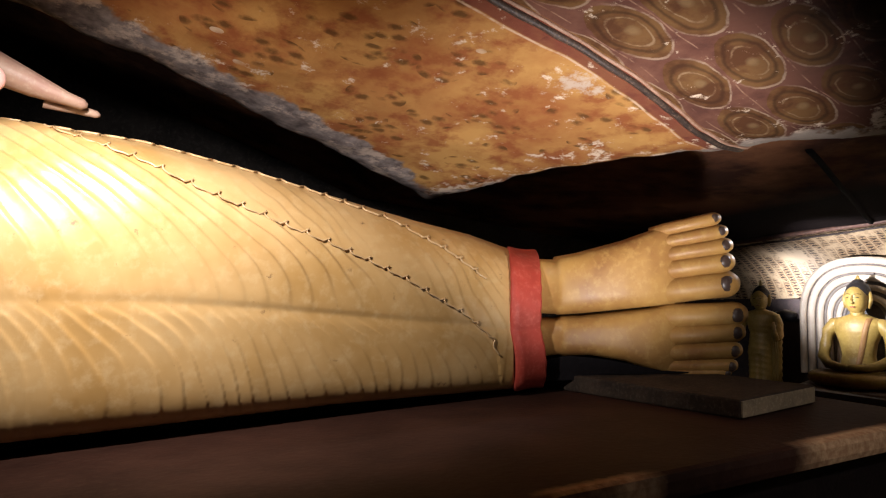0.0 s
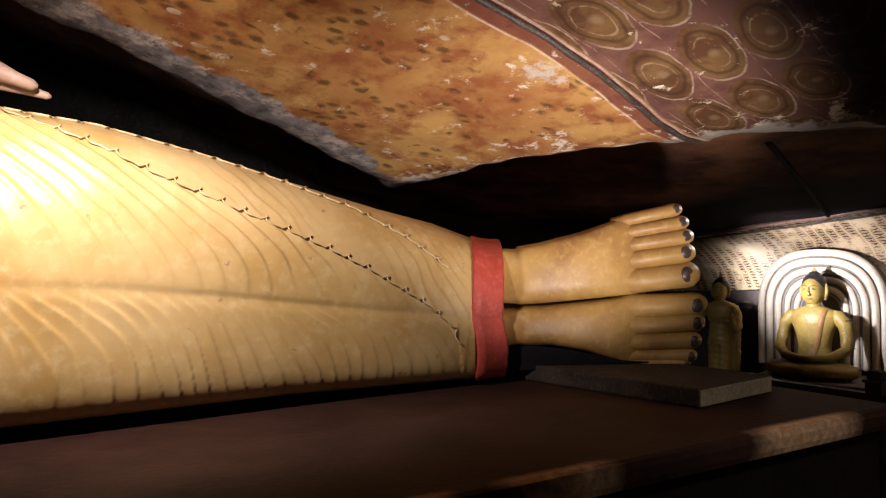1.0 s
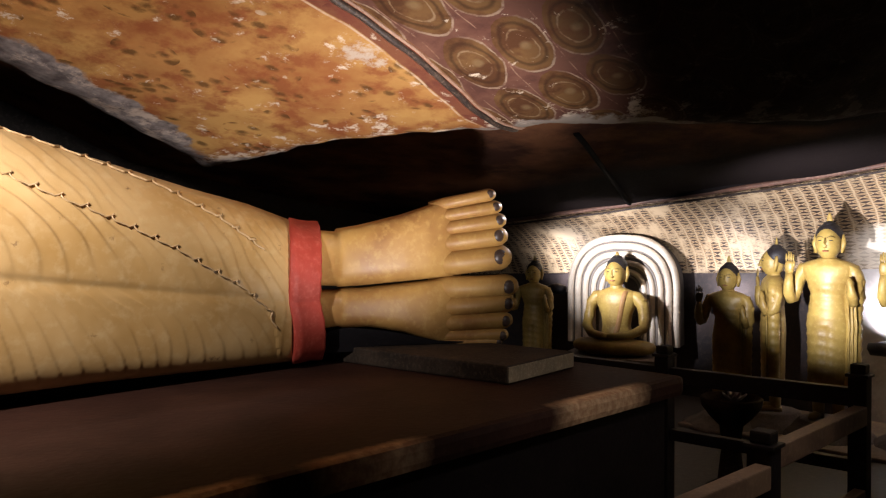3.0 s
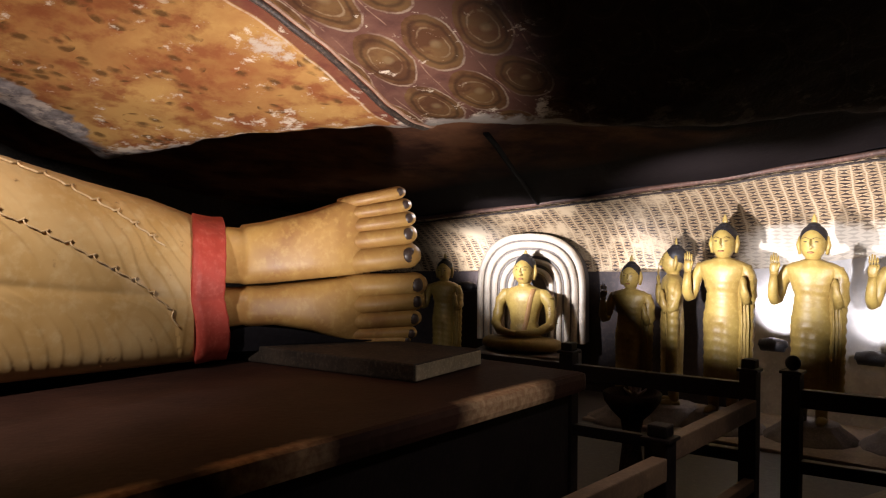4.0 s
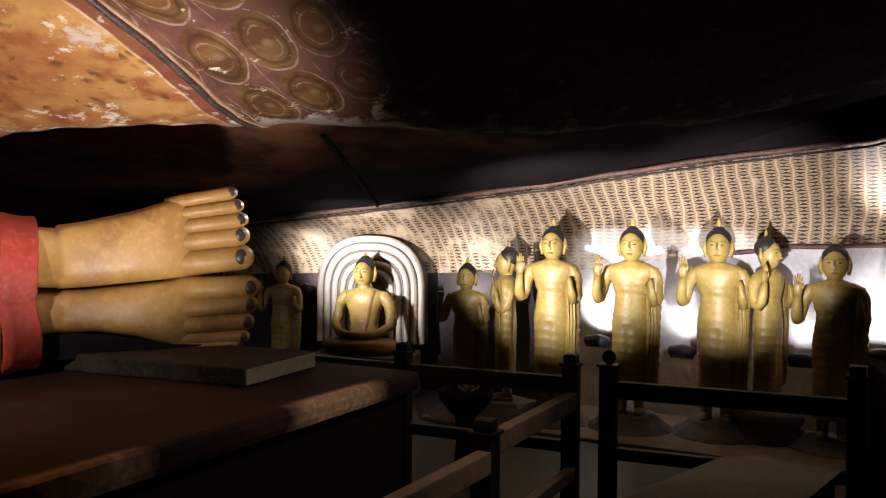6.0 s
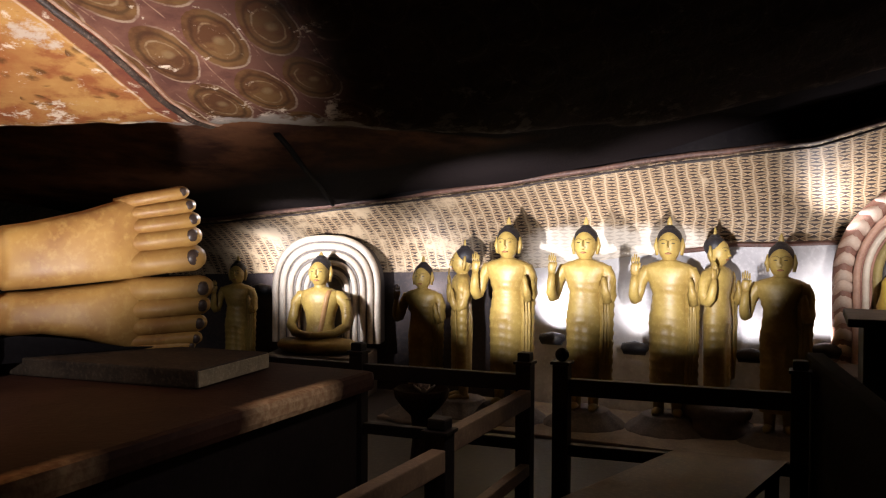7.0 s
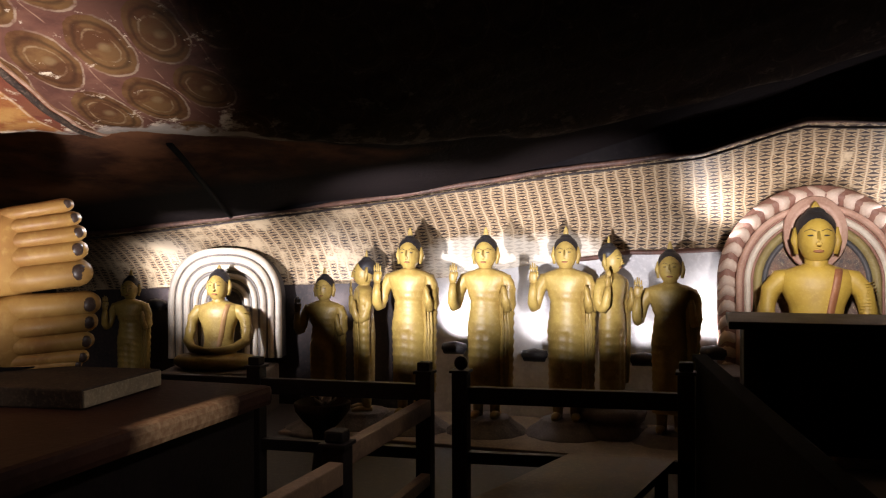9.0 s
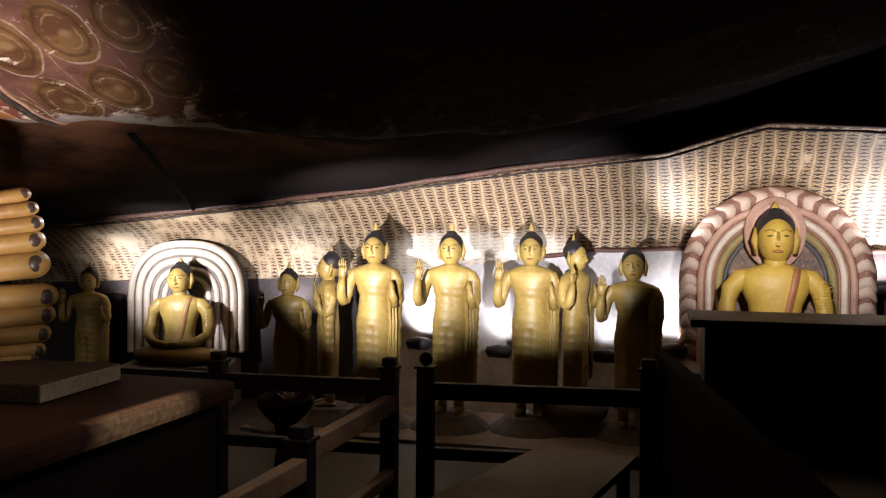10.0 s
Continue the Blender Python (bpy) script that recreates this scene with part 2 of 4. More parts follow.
def ceiling_material():
    m, t, b = material("painted_rock_ceiling", 0.9)
    b.inputs["Specular IOR Level"].default_value = 0.03
    co = obj_coord(t)
    edge, line = uv_named(t, "UVMap")       # metres from the lip; metres from the cord, positive towards the medallions
    along, _ = uv_named(t, "Paint")         # metres along the cord
    wide, mid, fine = noise_of(t, co, 1.6, 5), noise_of(t, co, 5.5, 6), noise_of(t, co, 40, 6)
    cloth = mix(t, band(t, wide, 0.38, 0.62), (0.33, 0.13, 0.045), (0.50, 0.28, 0.09))
    cloth = mix(t, math_node(t, "MULTIPLY", band(t, mid, 0.47, 0.62), 0.8), cloth, (0.25, 0.075, 0.03))
    # painted sprigs: clusters of small dark leaves
    clump = node(t, "ShaderNodeTexVoronoi", Scale=4.4, Randomness=0.6)
    leaf = node(t, "ShaderNodeTexVoronoi", Scale=15.0, Randomness=0.9)
    squash = t.nodes.new("ShaderNodeMapping")
    squash.inputs["Scale"].default_value = (0.62, 1.0, 0.8)
    squash.inputs["Rotation"].default_value = (0, 0, 0.5)
    t.links.new(co, squash.inputs["Vector"])
    t.links.new(squash.outputs[0], clump.inputs["Vector"])
    t.links.new(squash.outputs[0], leaf.inputs["Vector"])
    sprig = math_node(t, "MULTIPLY", math_node(t, "LESS_THAN", clump.outputs["Distance"], 0.47), math_node(t, "SUBTRACT", 1.0, band(t, math_node(t, "ADD", leaf.outputs["Distance"], math_node(t, "MULTIPLY", noise_of(t, co, 30.0), 0.5)), 0.45, 0.72)))
    cloth = mix(t, math_node(t, "MULTIPLY", sprig, 0.8), cloth, (0.10, 0.05, 0.018))
    blossom = math_node(t, "LESS_THAN", clump.outputs["Distance"], 0.10)
    cloth = mix(t, math_node(t, "MULTIPLY", blossom, band(t, noise_of(t, co, 2.4), 0.52, 0.6)), cloth, (0.55, 0.42, 0.30))
    # medallion field
    cu = math_node(t, "FRACT", math_node(t, "DIVIDE", math_node(t, "SUBTRACT", along, 0.045), 0.545))
    cv = math_node(t, "FRACT", math_node(t, "DIVIDE", math_node(t, "SUBTRACT", line, 0.085), 0.27))
    du, dv = math_node(t, "SUBTRACT", cu, 0.5), math_node(t, "SUBTRACT", cv, 0.5)
    warp = math_node(t, "MULTIPLY", math_node(t, "SUBTRACT", noise_of(t, co, 9.0), 0.5), 0.10)
    r = math_node(t, "ADD", math_node(t, "SQRT", math_node(t, "ADD", math_node(t, "MULTIPLY", du, du), math_node(t, "MULTIPLY", dv, dv))), warp)
    r = math_node(t, "MULTIPLY", r, 0.87)
    field = mix(t, band(t, mid, 0.35, 0.65), (0.095, 0.042, 0.032), (0.17, 0.08, 0.055))
    disc = mix(t, band(t, mid, 0.4, 0.6), (0.09, 0.04, 0.02), (0.16, 0.085, 0.035))
    field = mix(t, math_node(t, "LESS_THAN", r, 0.40), field, disc)
    field = mix(t, math_node(t, "MULTIPLY", between(t, r, 0.39, 0.43, 0.012), math_node(t, "MULTIPLY", band(t, noise_of(t, co, 14.0), 0.3, 0.55), band(t, math_node(t, "SUBTRACT", dv, du), -0.35, 0.15))), field, (0.30, 0.21, 0.15))
    field = mix(t, math_node(t, "MULTIPLY", between(t, r, 0.27, 0.345, 0.03), 0.55), field, (0.035, 0.018, 0.012))
    field = mix(t, math_node(t, "MULTIPLY", between(t, r, 0.20, 0.235, 0.012), band(t, noise_of(t, co, 11.0), 0.4, 0.6)), field, (0.25, 0.165, 0.095))
    dw = math_node(t, "SUBTRACT", dv, 0.05)
    body = math_node(t, "SQRT", math_node(t, "ADD", math_node(t, "MULTIPLY", math_node(t, "MULTIPLY", du, du), 2.2), math_node(t, "MULTIPLY", dw, dw)))
    field = mix(t, math_node(t, "MULTIPLY", math_node(t, "SUBTRACT", 1.0, band(t, math_node(t, "ADD", body, warp), 0.05, 0.13)), 0.6), field, (0.24, 0.16, 0.08))
    field = mix(t, math_node(t, "MULTIPLY", between(t, cv, 0.0, 0.035, 0.01), math_node(t, "MULTIPLY", band(t, noise_of(t, co, 8.0), 0.45, 0.6), 0.6)), field, (0.36, 0.22, 0.15))
    worn_line = noise_of(t, co, 16.0)
    c = mix(t, band(t, line, 0.03, 0.05), cloth, field)
    c = mix(t, math_node(t, "MULTIPLY", between(t, line, -0.10, 0.035, 0.01), 0.85), c, (0.15, 0.045, 0.035))
    c = mix(t, math_node(t, "MULTIPLY", between(t, line, -0.113, -0.095, 0.006), band(t, worn_line, 0.35, 0.55)), c, (0.55, 0.40, 0.28))
    worn = noise_of(t, co, 6.0, 9, 0.72)
    near_rim = math_node(t, "MULTIPLY", math_node(t, "SUBTRACT", 1.0, band(t, edge, 0.05, 0.5)), 0.10)
    c = mix(t, band(t, math_node(t, "ADD", worn, near_rim), 0.605, 0.67), c, (0.70, 0.57, 0.44))
    # plaster fallen off beside the cord
    gap = t.nodes.new("ShaderNodeVectorMath")
    gap.operation = "DISTANCE"
    gap.inputs[1].default_value = (2.50, 3.06, 2.47)
    t.links.new(co, gap.inputs[0])
    fallen = math_node(t, "ADD", gap.outputs["Value"], math_node(t, "MULTIPLY", math_node(t, "SUBTRACT", worn, 0.5), 0.9))
    c = mix(t, math_node(t, "MULTIPLY", math_node(t, "SUBTRACT", 1.0, band(t, fallen, 0.04, 0.12)), 0.8), c, (0.55, 0.46, 0.38))
    # unlit right part of the ceiling: its darkness is put into the paint colour
    unlit = band(t, math_node(t, "ADD", line, math_node(t, "MULTIPLY", mid, 0.6)), 0.80, 1.25)
    c = mix(t, math_node(t, "MULTIPLY", unlit, 0.92), c, (0.011, 0.008, 0.008))
    rim = math_node(t, "ADD", edge, math_node(t, "MULTIPLY", math_node(t, "SUBTRACT", mid, 0.5), 0.35))
    rock = mix(t, band(t, noise_of(t, co, 13.0, 5), 0.35, 0.65), (0.13, 0.105, 0.10), (0.33, 0.28, 0.26))
    rock = mix(t, band(t, worn, 0.5, 0.6), rock, (0.55, 0.44, 0.36))
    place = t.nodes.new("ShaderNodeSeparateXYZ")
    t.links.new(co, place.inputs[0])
    rim = math_node(t, "SUBTRACT", rim, math_node(t, "MULTIPLY", math_node(t, "SUBTRACT", 1.0, band(t, place.outputs["X"], 2.0, 2.9)), 0.28))
    # pale lip kept to its lit stretch, then near black: fall-off put into colour
    rim = math_node(t, "SUBTRACT", rim, math_node(t, "MULTIPLY", between(t, place.outputs["X"], 3.4, 4.5, 0.45), 0.16))
    rock = mix(t, math_node(t, "MULTIPLY", band(t, place.outputs["X"], 3.3, 3.9), 0.8), rock, (0.38, 0.33, 0.28))
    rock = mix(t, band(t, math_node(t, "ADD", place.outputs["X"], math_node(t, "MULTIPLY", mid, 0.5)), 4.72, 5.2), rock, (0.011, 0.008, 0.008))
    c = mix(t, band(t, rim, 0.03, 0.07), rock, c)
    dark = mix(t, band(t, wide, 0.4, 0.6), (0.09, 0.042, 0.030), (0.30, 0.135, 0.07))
    # rock behind the lip darkens with x, shade put into its colour
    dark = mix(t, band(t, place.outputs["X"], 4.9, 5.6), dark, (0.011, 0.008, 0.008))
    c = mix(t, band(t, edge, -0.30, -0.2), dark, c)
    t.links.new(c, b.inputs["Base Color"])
    relief(t, b, math_node(t, "ADD", mid, math_node(t, "MULTIPLY", fine, 0.6)), 0.45, 0.014)
    return m


CORD = ((3.80, 3.10), (1.96, 2.75))


def build_ceiling():
    xs = np.concatenate([np.arange(-5, 0, 0.12), np.arange(0, 6.501, 0.033)])
    ys = np.concatenate([np.arange(-5, 1.2, 0.12), np.arange(1.2, 6.9, 0.033)])
    X, Y = np.meshgrid(xs, ys, indexing="ij")
    Z, d = ceiling_height(X, Y)
    (ax, ay), (bx, by) = CORD
    ln = math.hypot(bx - ax, by - ay)
    ux, uy = (bx - ax) / ln, (by - ay) / ln
    along = (X - ax) * ux + (Y - ay) * uy
    line = -(X - ax) * uy + (Y - ay) * ux
    line = line + 0.02 * np.sin(along * 4.0)
    n1, n2 = X.shape
    idx = np.arange(n1 * n2).reshape(n1, n2)
    faces = np.stack([idx[:-1, :-1], idx[:-1, 1:], idx[1:, 1:], idx[1:, :-1]], -1).reshape(-1, 4)
    s = Shape()
    s.v = np.stack([X, Y, Z], -1).reshape(-1, 3).tolist()
    s.f = faces.tolist()
    s.m, s.smooth = [0] * len(s.f), [True] * len(s.f)
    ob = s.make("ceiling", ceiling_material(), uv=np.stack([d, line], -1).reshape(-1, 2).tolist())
    layer = ob.data.uv_layers.new(name="Paint")
    flat = np.stack([along, line], -1).reshape(-1, 2)
    loops = np.empty(len(ob.data.loops), np.int32)
    ob.data.loops.foreach_get("vertex_index", loops)
    layer.data.foreach_set("uv", flat[loops].ravel())
    tagged(ob, "orange painted rock ceiling with worn floral cloth pattern", "ceiling", kind="structure")
    # raised cord painted along the border, over the low rock and again over the rock behind the lip
    cordmat = painted("dark_cord", (0.06, 0.04, 0.03), (0.03, 0.02, 0.018), (0.30, 0.20, 0.14), 0.5, 8.0, 0.4)
    for name, a0, a1, off, r in (("trim_cord", -0.02, 4.5, 0.0, 0.018), ("trim_cord_edge", -0.02, 4.5, -0.035, 0.009)):
        s = Shape()
        A = np.linspace(a0, a1, 140)
        o = off + 0.02 * np.sin(A * 4.0)
        px, py = ax + A * ux + o * uy, ay + A * uy - o * ux
        pz, _ = ceiling_height(px, py)
        s.tube(list(zip(px, py, pz - 0.004)), [r * (1 + 0.25 * noise.noise((a * 9, 0, off))) for a in A], 0, None, 8)
        tagged(s.make(name, cordmat if off == 0 else painted("pale_cord", (0.45, 0.28, 0.2), (0.3, 0.16, 0.1), (0.6, 0.45, 0.35), 0.6, 9.0)), "raised dark cord moulding dividing the ceiling paintings", "trim", kind="structure")
    s = Shape()
    A = np.linspace(0, 1, 60)
    px, py = 4.45 + A * 1.98, 3.16 + A * 0.84
    pz, _ = ceiling_height(px, py)
    s.tube(list(zip(px, py, pz - 0.004)), [0.022] * 60, 0, None, 8)
    tagged(s.make("trim_cord_far", BLACK), "dark cord moulding on the rock behind the lip", "trim", kind="structure")


build_ceiling()


def mural_material():
    m, t, b = material("triangle_mural", 0.6)
    uv = uv_coord(t)
    co = obj_coord(t)
    sep = t.nodes.new("ShaderNodeSeparateXYZ")
    t.links.new(uv, sep.inputs[0])
    u = math_node(t, "ADD", math_node(t, "MULTIPLY", sep.outputs["X"], 10.2), math_node(t, "MULTIPLY", noise_of(t, co, 2.0), 1.3))
    v = math_node(t, "ADD", math_node(t, "MULTIPLY", sep.outputs["Y"], 12.6), math_node(t, "MULTIPLY", noise_of(t, co, 1.7), 1.1))
    v = math_node(t, "ADD", v, math_node(t, "MULTIPLY", math_node(t, "MODULO", math_node(t, "FLOOR", math_node(t, "ADD", u, 200.0)), 2.0), 0.5))
    fu = math_node(t, "ABSOLUTE", math_node(t, "SUBTRACT", math_node(t, "FRACT", u), 0.5))
    fv = math_node(t, "ABSOLUTE", math_node(t, "SUBTRACT", math_node(t, "FRACT", v), 0.5))
    # every cell: a dark triangle above and below, tan ones on the sides, pale lines between
    lean = math_node(t, "SUBTRACT", math_node(t, "MULTIPLY", fv, 1.40), fu)
    dark = math_node(t, "MULTIPLY", band(t, lean, 0.01, 0.05), math_node(t, "SUBTRACT", 1.0, band(t, fv, 0.375, 0.40)))
    side = math_node(t, "MULTIPLY", band(t, math_node(t, "MULTIPLY", lean, -1.0), 0.06, 0.11), math_node(t, "SUBTRACT", 1.0, band(t, fu, 0.40, 0.46)))
    side = math_node(t, "MAXIMUM", side, math_node(t, "MULTIPLY", band(t, fv, 0.43, 0.455), math_node(t, "SUBTRACT", 1.0, band(t, fu, 0.38, 0.44))))
    patchy = noise_of(t, co, 4.0, 8, 0.7)
    worn = math_node(t, "ADD", patchy, math_node(t, "MULTIPLY", band(t, sep.outputs["X"], 2.0, 3.2), 0.10))
    # paint faded behind the heads, with the lamps' bright wash put into the colour
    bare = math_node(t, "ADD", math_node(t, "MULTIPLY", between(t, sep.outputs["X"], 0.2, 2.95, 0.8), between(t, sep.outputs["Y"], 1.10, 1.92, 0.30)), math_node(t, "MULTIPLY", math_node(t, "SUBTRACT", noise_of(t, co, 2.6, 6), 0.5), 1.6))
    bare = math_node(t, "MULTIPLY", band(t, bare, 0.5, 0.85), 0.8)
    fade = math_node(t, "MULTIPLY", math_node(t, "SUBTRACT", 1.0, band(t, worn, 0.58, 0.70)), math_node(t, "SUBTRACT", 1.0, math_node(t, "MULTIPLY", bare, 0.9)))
    pale = mix(t, noise_of(t, co, 4.0), (0.40, 0.285, 0.17), (0.56, 0.43, 0.28))
    tan = mix(t, noise_of(t, co, 5.0), (0.17, 0.10, 0.048), (0.28, 0.18, 0.09))
    pale = mix(t, math_node(t, "MULTIPLY", math_node(t, "MULTIPLY", side, fade), 0.9), pale, tan)
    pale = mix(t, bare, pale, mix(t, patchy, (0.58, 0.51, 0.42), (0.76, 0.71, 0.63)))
    ink = mix(t, noise_of(t, co, 3.0), (0.028, 0.016, 0.012), (0.065, 0.037, 0.022))
    c = mix(t, math_node(t, "MULTIPLY", dark, fade), pale, ink)
    t.links.new(c, b.inputs["Base Color"])
    relief(t, b, noise_of(t, co, 25.0, 6), 0.3, 0.01)
    return m


FOOT = [(-5.0, 1.5), (-0.2, 1.55), (0.5, 1.52), (1.46, 1.40), (2.1, 1.30), (3.2, 1.22), (6.9, 1.10)]


def build_mural():
    """The vault behind the figures: it leans over them up to the painted border."""
    s, uvs = Shape(), []
    ys = np.arange(-5.0, 6.85, 0.06)
    rings = []
    for y in ys:
        top, low = lerp_table(BORDER, y), lerp_table(FOOT, y)
        ring = []
        for k in range(25):
            a = k / 24
            x = 7.25 - 0.75 * a ** 1.5
            z = low + (top - low) * (1 - (1 - a) ** 1.35)
            bump = 0.03 * noise.noise((y * 1.7, z * 2.5, 4.0)) * (1 - a)
            ring.append((x + bump, y, z))
            uvs.append((y, z + 0.5 * (7.25 - x)))
        rings.append(ring)
    s.loft(rings, 0, None, closed=False)
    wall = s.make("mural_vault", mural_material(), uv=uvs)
    tagged(wall, "leaning cave wall painted with rows of small dark triangles", "wall", kind="structure")
    # border moulding
    s = Shape()
    path = [(6.50, y, lerp_table(BORDER, y) - 0.01 + 0.008 * noise.noise((y * 3, 0, 0))) for y in ys]
    s.tube(path, [0.022 + 0.008 * noise.noise((p[1] * 5, 1, 0)) for p in path], 0, None, 8)
    tagged(s.make("trim_mural", painted("brown_border", (0.13, 0.06, 0.04), (0.06, 0.03, 0.022), (0.26, 0.16, 0.11), 0.6, 5.0)), "dark red-brown painted border ridge above the mural", "trim", kind="structure")
    s = Shape()
    path = [(6.535, y, lerp_table(BORDER, y) - 0.055 + 0.010 * noise.noise((y * 2.4, 3, 0))) for y in ys]
    s.tube(path, [0.010 + 0.004 * noise.noise((p[1] * 6, 5, 0)) for p in path], 0, None, 8)
    tagged(s.make("trim_mural_line", painted("black_border_line", (0.03, 0.018, 0.014), (0.015, 0.01, 0.009), (0.08, 0.05, 0.04), 0.6, 5.0)), "thin black painted line under the mural border", "trim", kind="structure")
    s = Shape()
    fy = np.arange(-5.0, 1.0, 0.06)
    path = [(7.22, y, lerp_table(FOOT, y) + 0.01 * noise.noise((y * 3, 0, 4))) for y in fy]
    s.tube(path, [0.02] * len(path), 0, None, 8)
    tagged(s.make("trim_mural_foot", painted("brown_border_low", (0.12, 0.05, 0.035), (0.07, 0.03, 0.02), (0.2, 0.1, 0.07), 0.6)), "brown painted border along the foot of the mural", "trim", kind="structure")
    # lower wall: whitewashed behind the lit figures, elsewhere darkened, shade put into the colour
    unlit = painted("unlit_wall_tone", (0.050, 0.034, 0.032), (0.025, 0.02, 0.022), (0.09, 0.06, 0.05), 0.75, 3.0, 0.5)
    for name, lo, hi, mat, label in (("wall_east", -0.75, 2.45, WHITEWASH, "whitewashed lower cave wall behind the standing figures"), ("wall_corner", 2.45, 6.85, unlit, "dark lower cave wall in the corner, shade put into its colour"), ("wall_shrine", -5.0, -0.75, unlit, "dark lower wall beside the shrine, shade put into its colour")):
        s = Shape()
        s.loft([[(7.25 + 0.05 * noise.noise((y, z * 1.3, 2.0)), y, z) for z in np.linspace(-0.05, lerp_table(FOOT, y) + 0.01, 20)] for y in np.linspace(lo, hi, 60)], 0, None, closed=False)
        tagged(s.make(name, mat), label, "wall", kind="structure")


build_mural()


def upper_wall():
    s = Shape()
    ys = np.arange(-5.0, 6.85, 0.15)
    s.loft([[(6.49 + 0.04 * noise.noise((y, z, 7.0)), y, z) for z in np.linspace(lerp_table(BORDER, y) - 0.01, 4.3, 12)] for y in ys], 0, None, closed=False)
    # the rock colour itself carries the lack of light above the border
    tagged(s.make("wall_upper", painted("unlit_rock", (0.012, 0.010, 0.010), (0.008, 0.006, 0.007), (0.02, 0.016, 0.016), 0.9, 3.0, 0.8, gloss=0.1)), "near-black rock above the mural, shade put into its colour", "wall", kind="structure")


upper_wall()


def build_shell():
    s = Shape()
    s.box((-5.2, -5.2, -0.2), (7.5, 7.1, 0.0))
    tagged(s.make("floor", FLOOR), "worn grey-brown stone cave floor in deep shade", "floor", kind="structure")
    for name, lo, hi in (("wall_north", (-5.2, 6.85, 0), (7.6, 7.1, 3.6)), ("wall_south", (-5.2, -5.2, 0), (7.6, -4.98, 5.2)), ("wall_west", (-5.2, -5, 0), (-4.98, 6.85, 5.2))):
        s = Shape()
        s.box(lo, hi)
        tagged(s.make(name, ROCK), "dark rough cave wall", "wall", kind="structure")
    # pale step added to carry the lamplight on the floor behind the pedestals
    s = Shape()
    s.box((6.05, -0.6, 0.0), (7.24, 3.3, 0.03), 0, None, 0.01)
    tagged(s.make("dais", painted("pale_lit_plaster", (0.30, 0.235, 0.17), (0.19, 0.145, 0.11), (0.42, 0.34, 0.26), 0.8, 4.0, 0.3)), "low pale step under the standing figures, floor light put into its colour", "dais", kind="structure")


build_shell()


# ---- reclining statue ----
LEG_TOP = [(-3.0, 2.35), (-1.0, 2.30), (0.12, 2.21), (0.55, 2.155), (0.97, 2.05), (1.48, 1.90), (1.76, 1.82), (2.05, 1.75), (2.30, 1.665), (2.50, 1.655)]
LEG_FRONT = [(-3.0, 3.05), (0.0, 3.20), (1.5, 3.30), (2.3, 3.32)]
LEG_BACK = 3.78
LEG_FLOOR = [(-3.0, 0.952), (1.3, 0.95), (2.3, 0.925)]
CREASE = [(-3.0, 0.425), (1.3, 0.428), (2.3, 0.444)]


def leg_point(x, up, back=False):
    """A point of the robed legs: x along the statue, up from 0 (underside) to 1 (ridge), on the near or the far side."""
    top, front = lerp_table(LEG_TOP, x), lerp_table(LEG_FRONT, x)
    low, crease = lerp_table(LEG_FLOOR, x), lerp_table(CREASE, x)
    h, zc = (top - low) / 2, (top + low) / 2
    k = 2 * up - 1
    c = math.sqrt(max(0.0, 1 - abs(k) ** (2 / 0.95)))
    y = LEG_BACK + (1 if back else -1) * (LEG_BACK - front) * c ** ((0.85 - 0.33 * min(1, max(0, (x - 1.2) / 1.0))) if k > 0 else 0.22)
    z = zc + h * k
    y += 0 if back else 0.004 * math.exp(-((up - crease) / 0.03) ** 2) * min(1, max(0, (x + 0.3) / 1.2))
    if not back:                     # the upper leg overhangs the lower one
        t = min(1.0, max(0.0, (up - crease) / 0.03))
        y -= 0.004 * min(1, max(0, (1.95 - x) / 0.6)) * t * t * (3 - 2 * t) * min(1, max(0, (x + 0.3) / 1.2)) * min(1, max(0.25, (2.35 - x) / 0.5))
    shear = 0.66 * min(1, max(0, (x - 0.3) / 2.0))
    return Vector((x + (y - front) * shear, y, z))


HEM_LOW = [(-0.3, 1.0), (0.15, 1.0), (0.35, 0.948), (0.5, 0.909), (0.7, 0.854), (0.9, 0.812), (1.1, 0.776), (1.3, 0.744), (1.5, 0.702), (1.7, 0.643), (1.9, 0.549), (2.0, 0.5), (2.1, 0.419), (2.15, 0.374), (2.2, 0.264), (2.22, 0.05)]
HEM_HIGH = [(0.2, 1.0), (1.2, 0.985), (1.62, 0.95), (1.90, 0.86), (2.12, 0.74)]


def pleat(ph, sharp=4.0):
    """A pleat of height 1: it swells slowly and drops off sharply."""
    f = ph % 1.0
    return (f ** 1.8) * (1 - math.exp(-(1 - f) * sharp * 4)) * 1.25


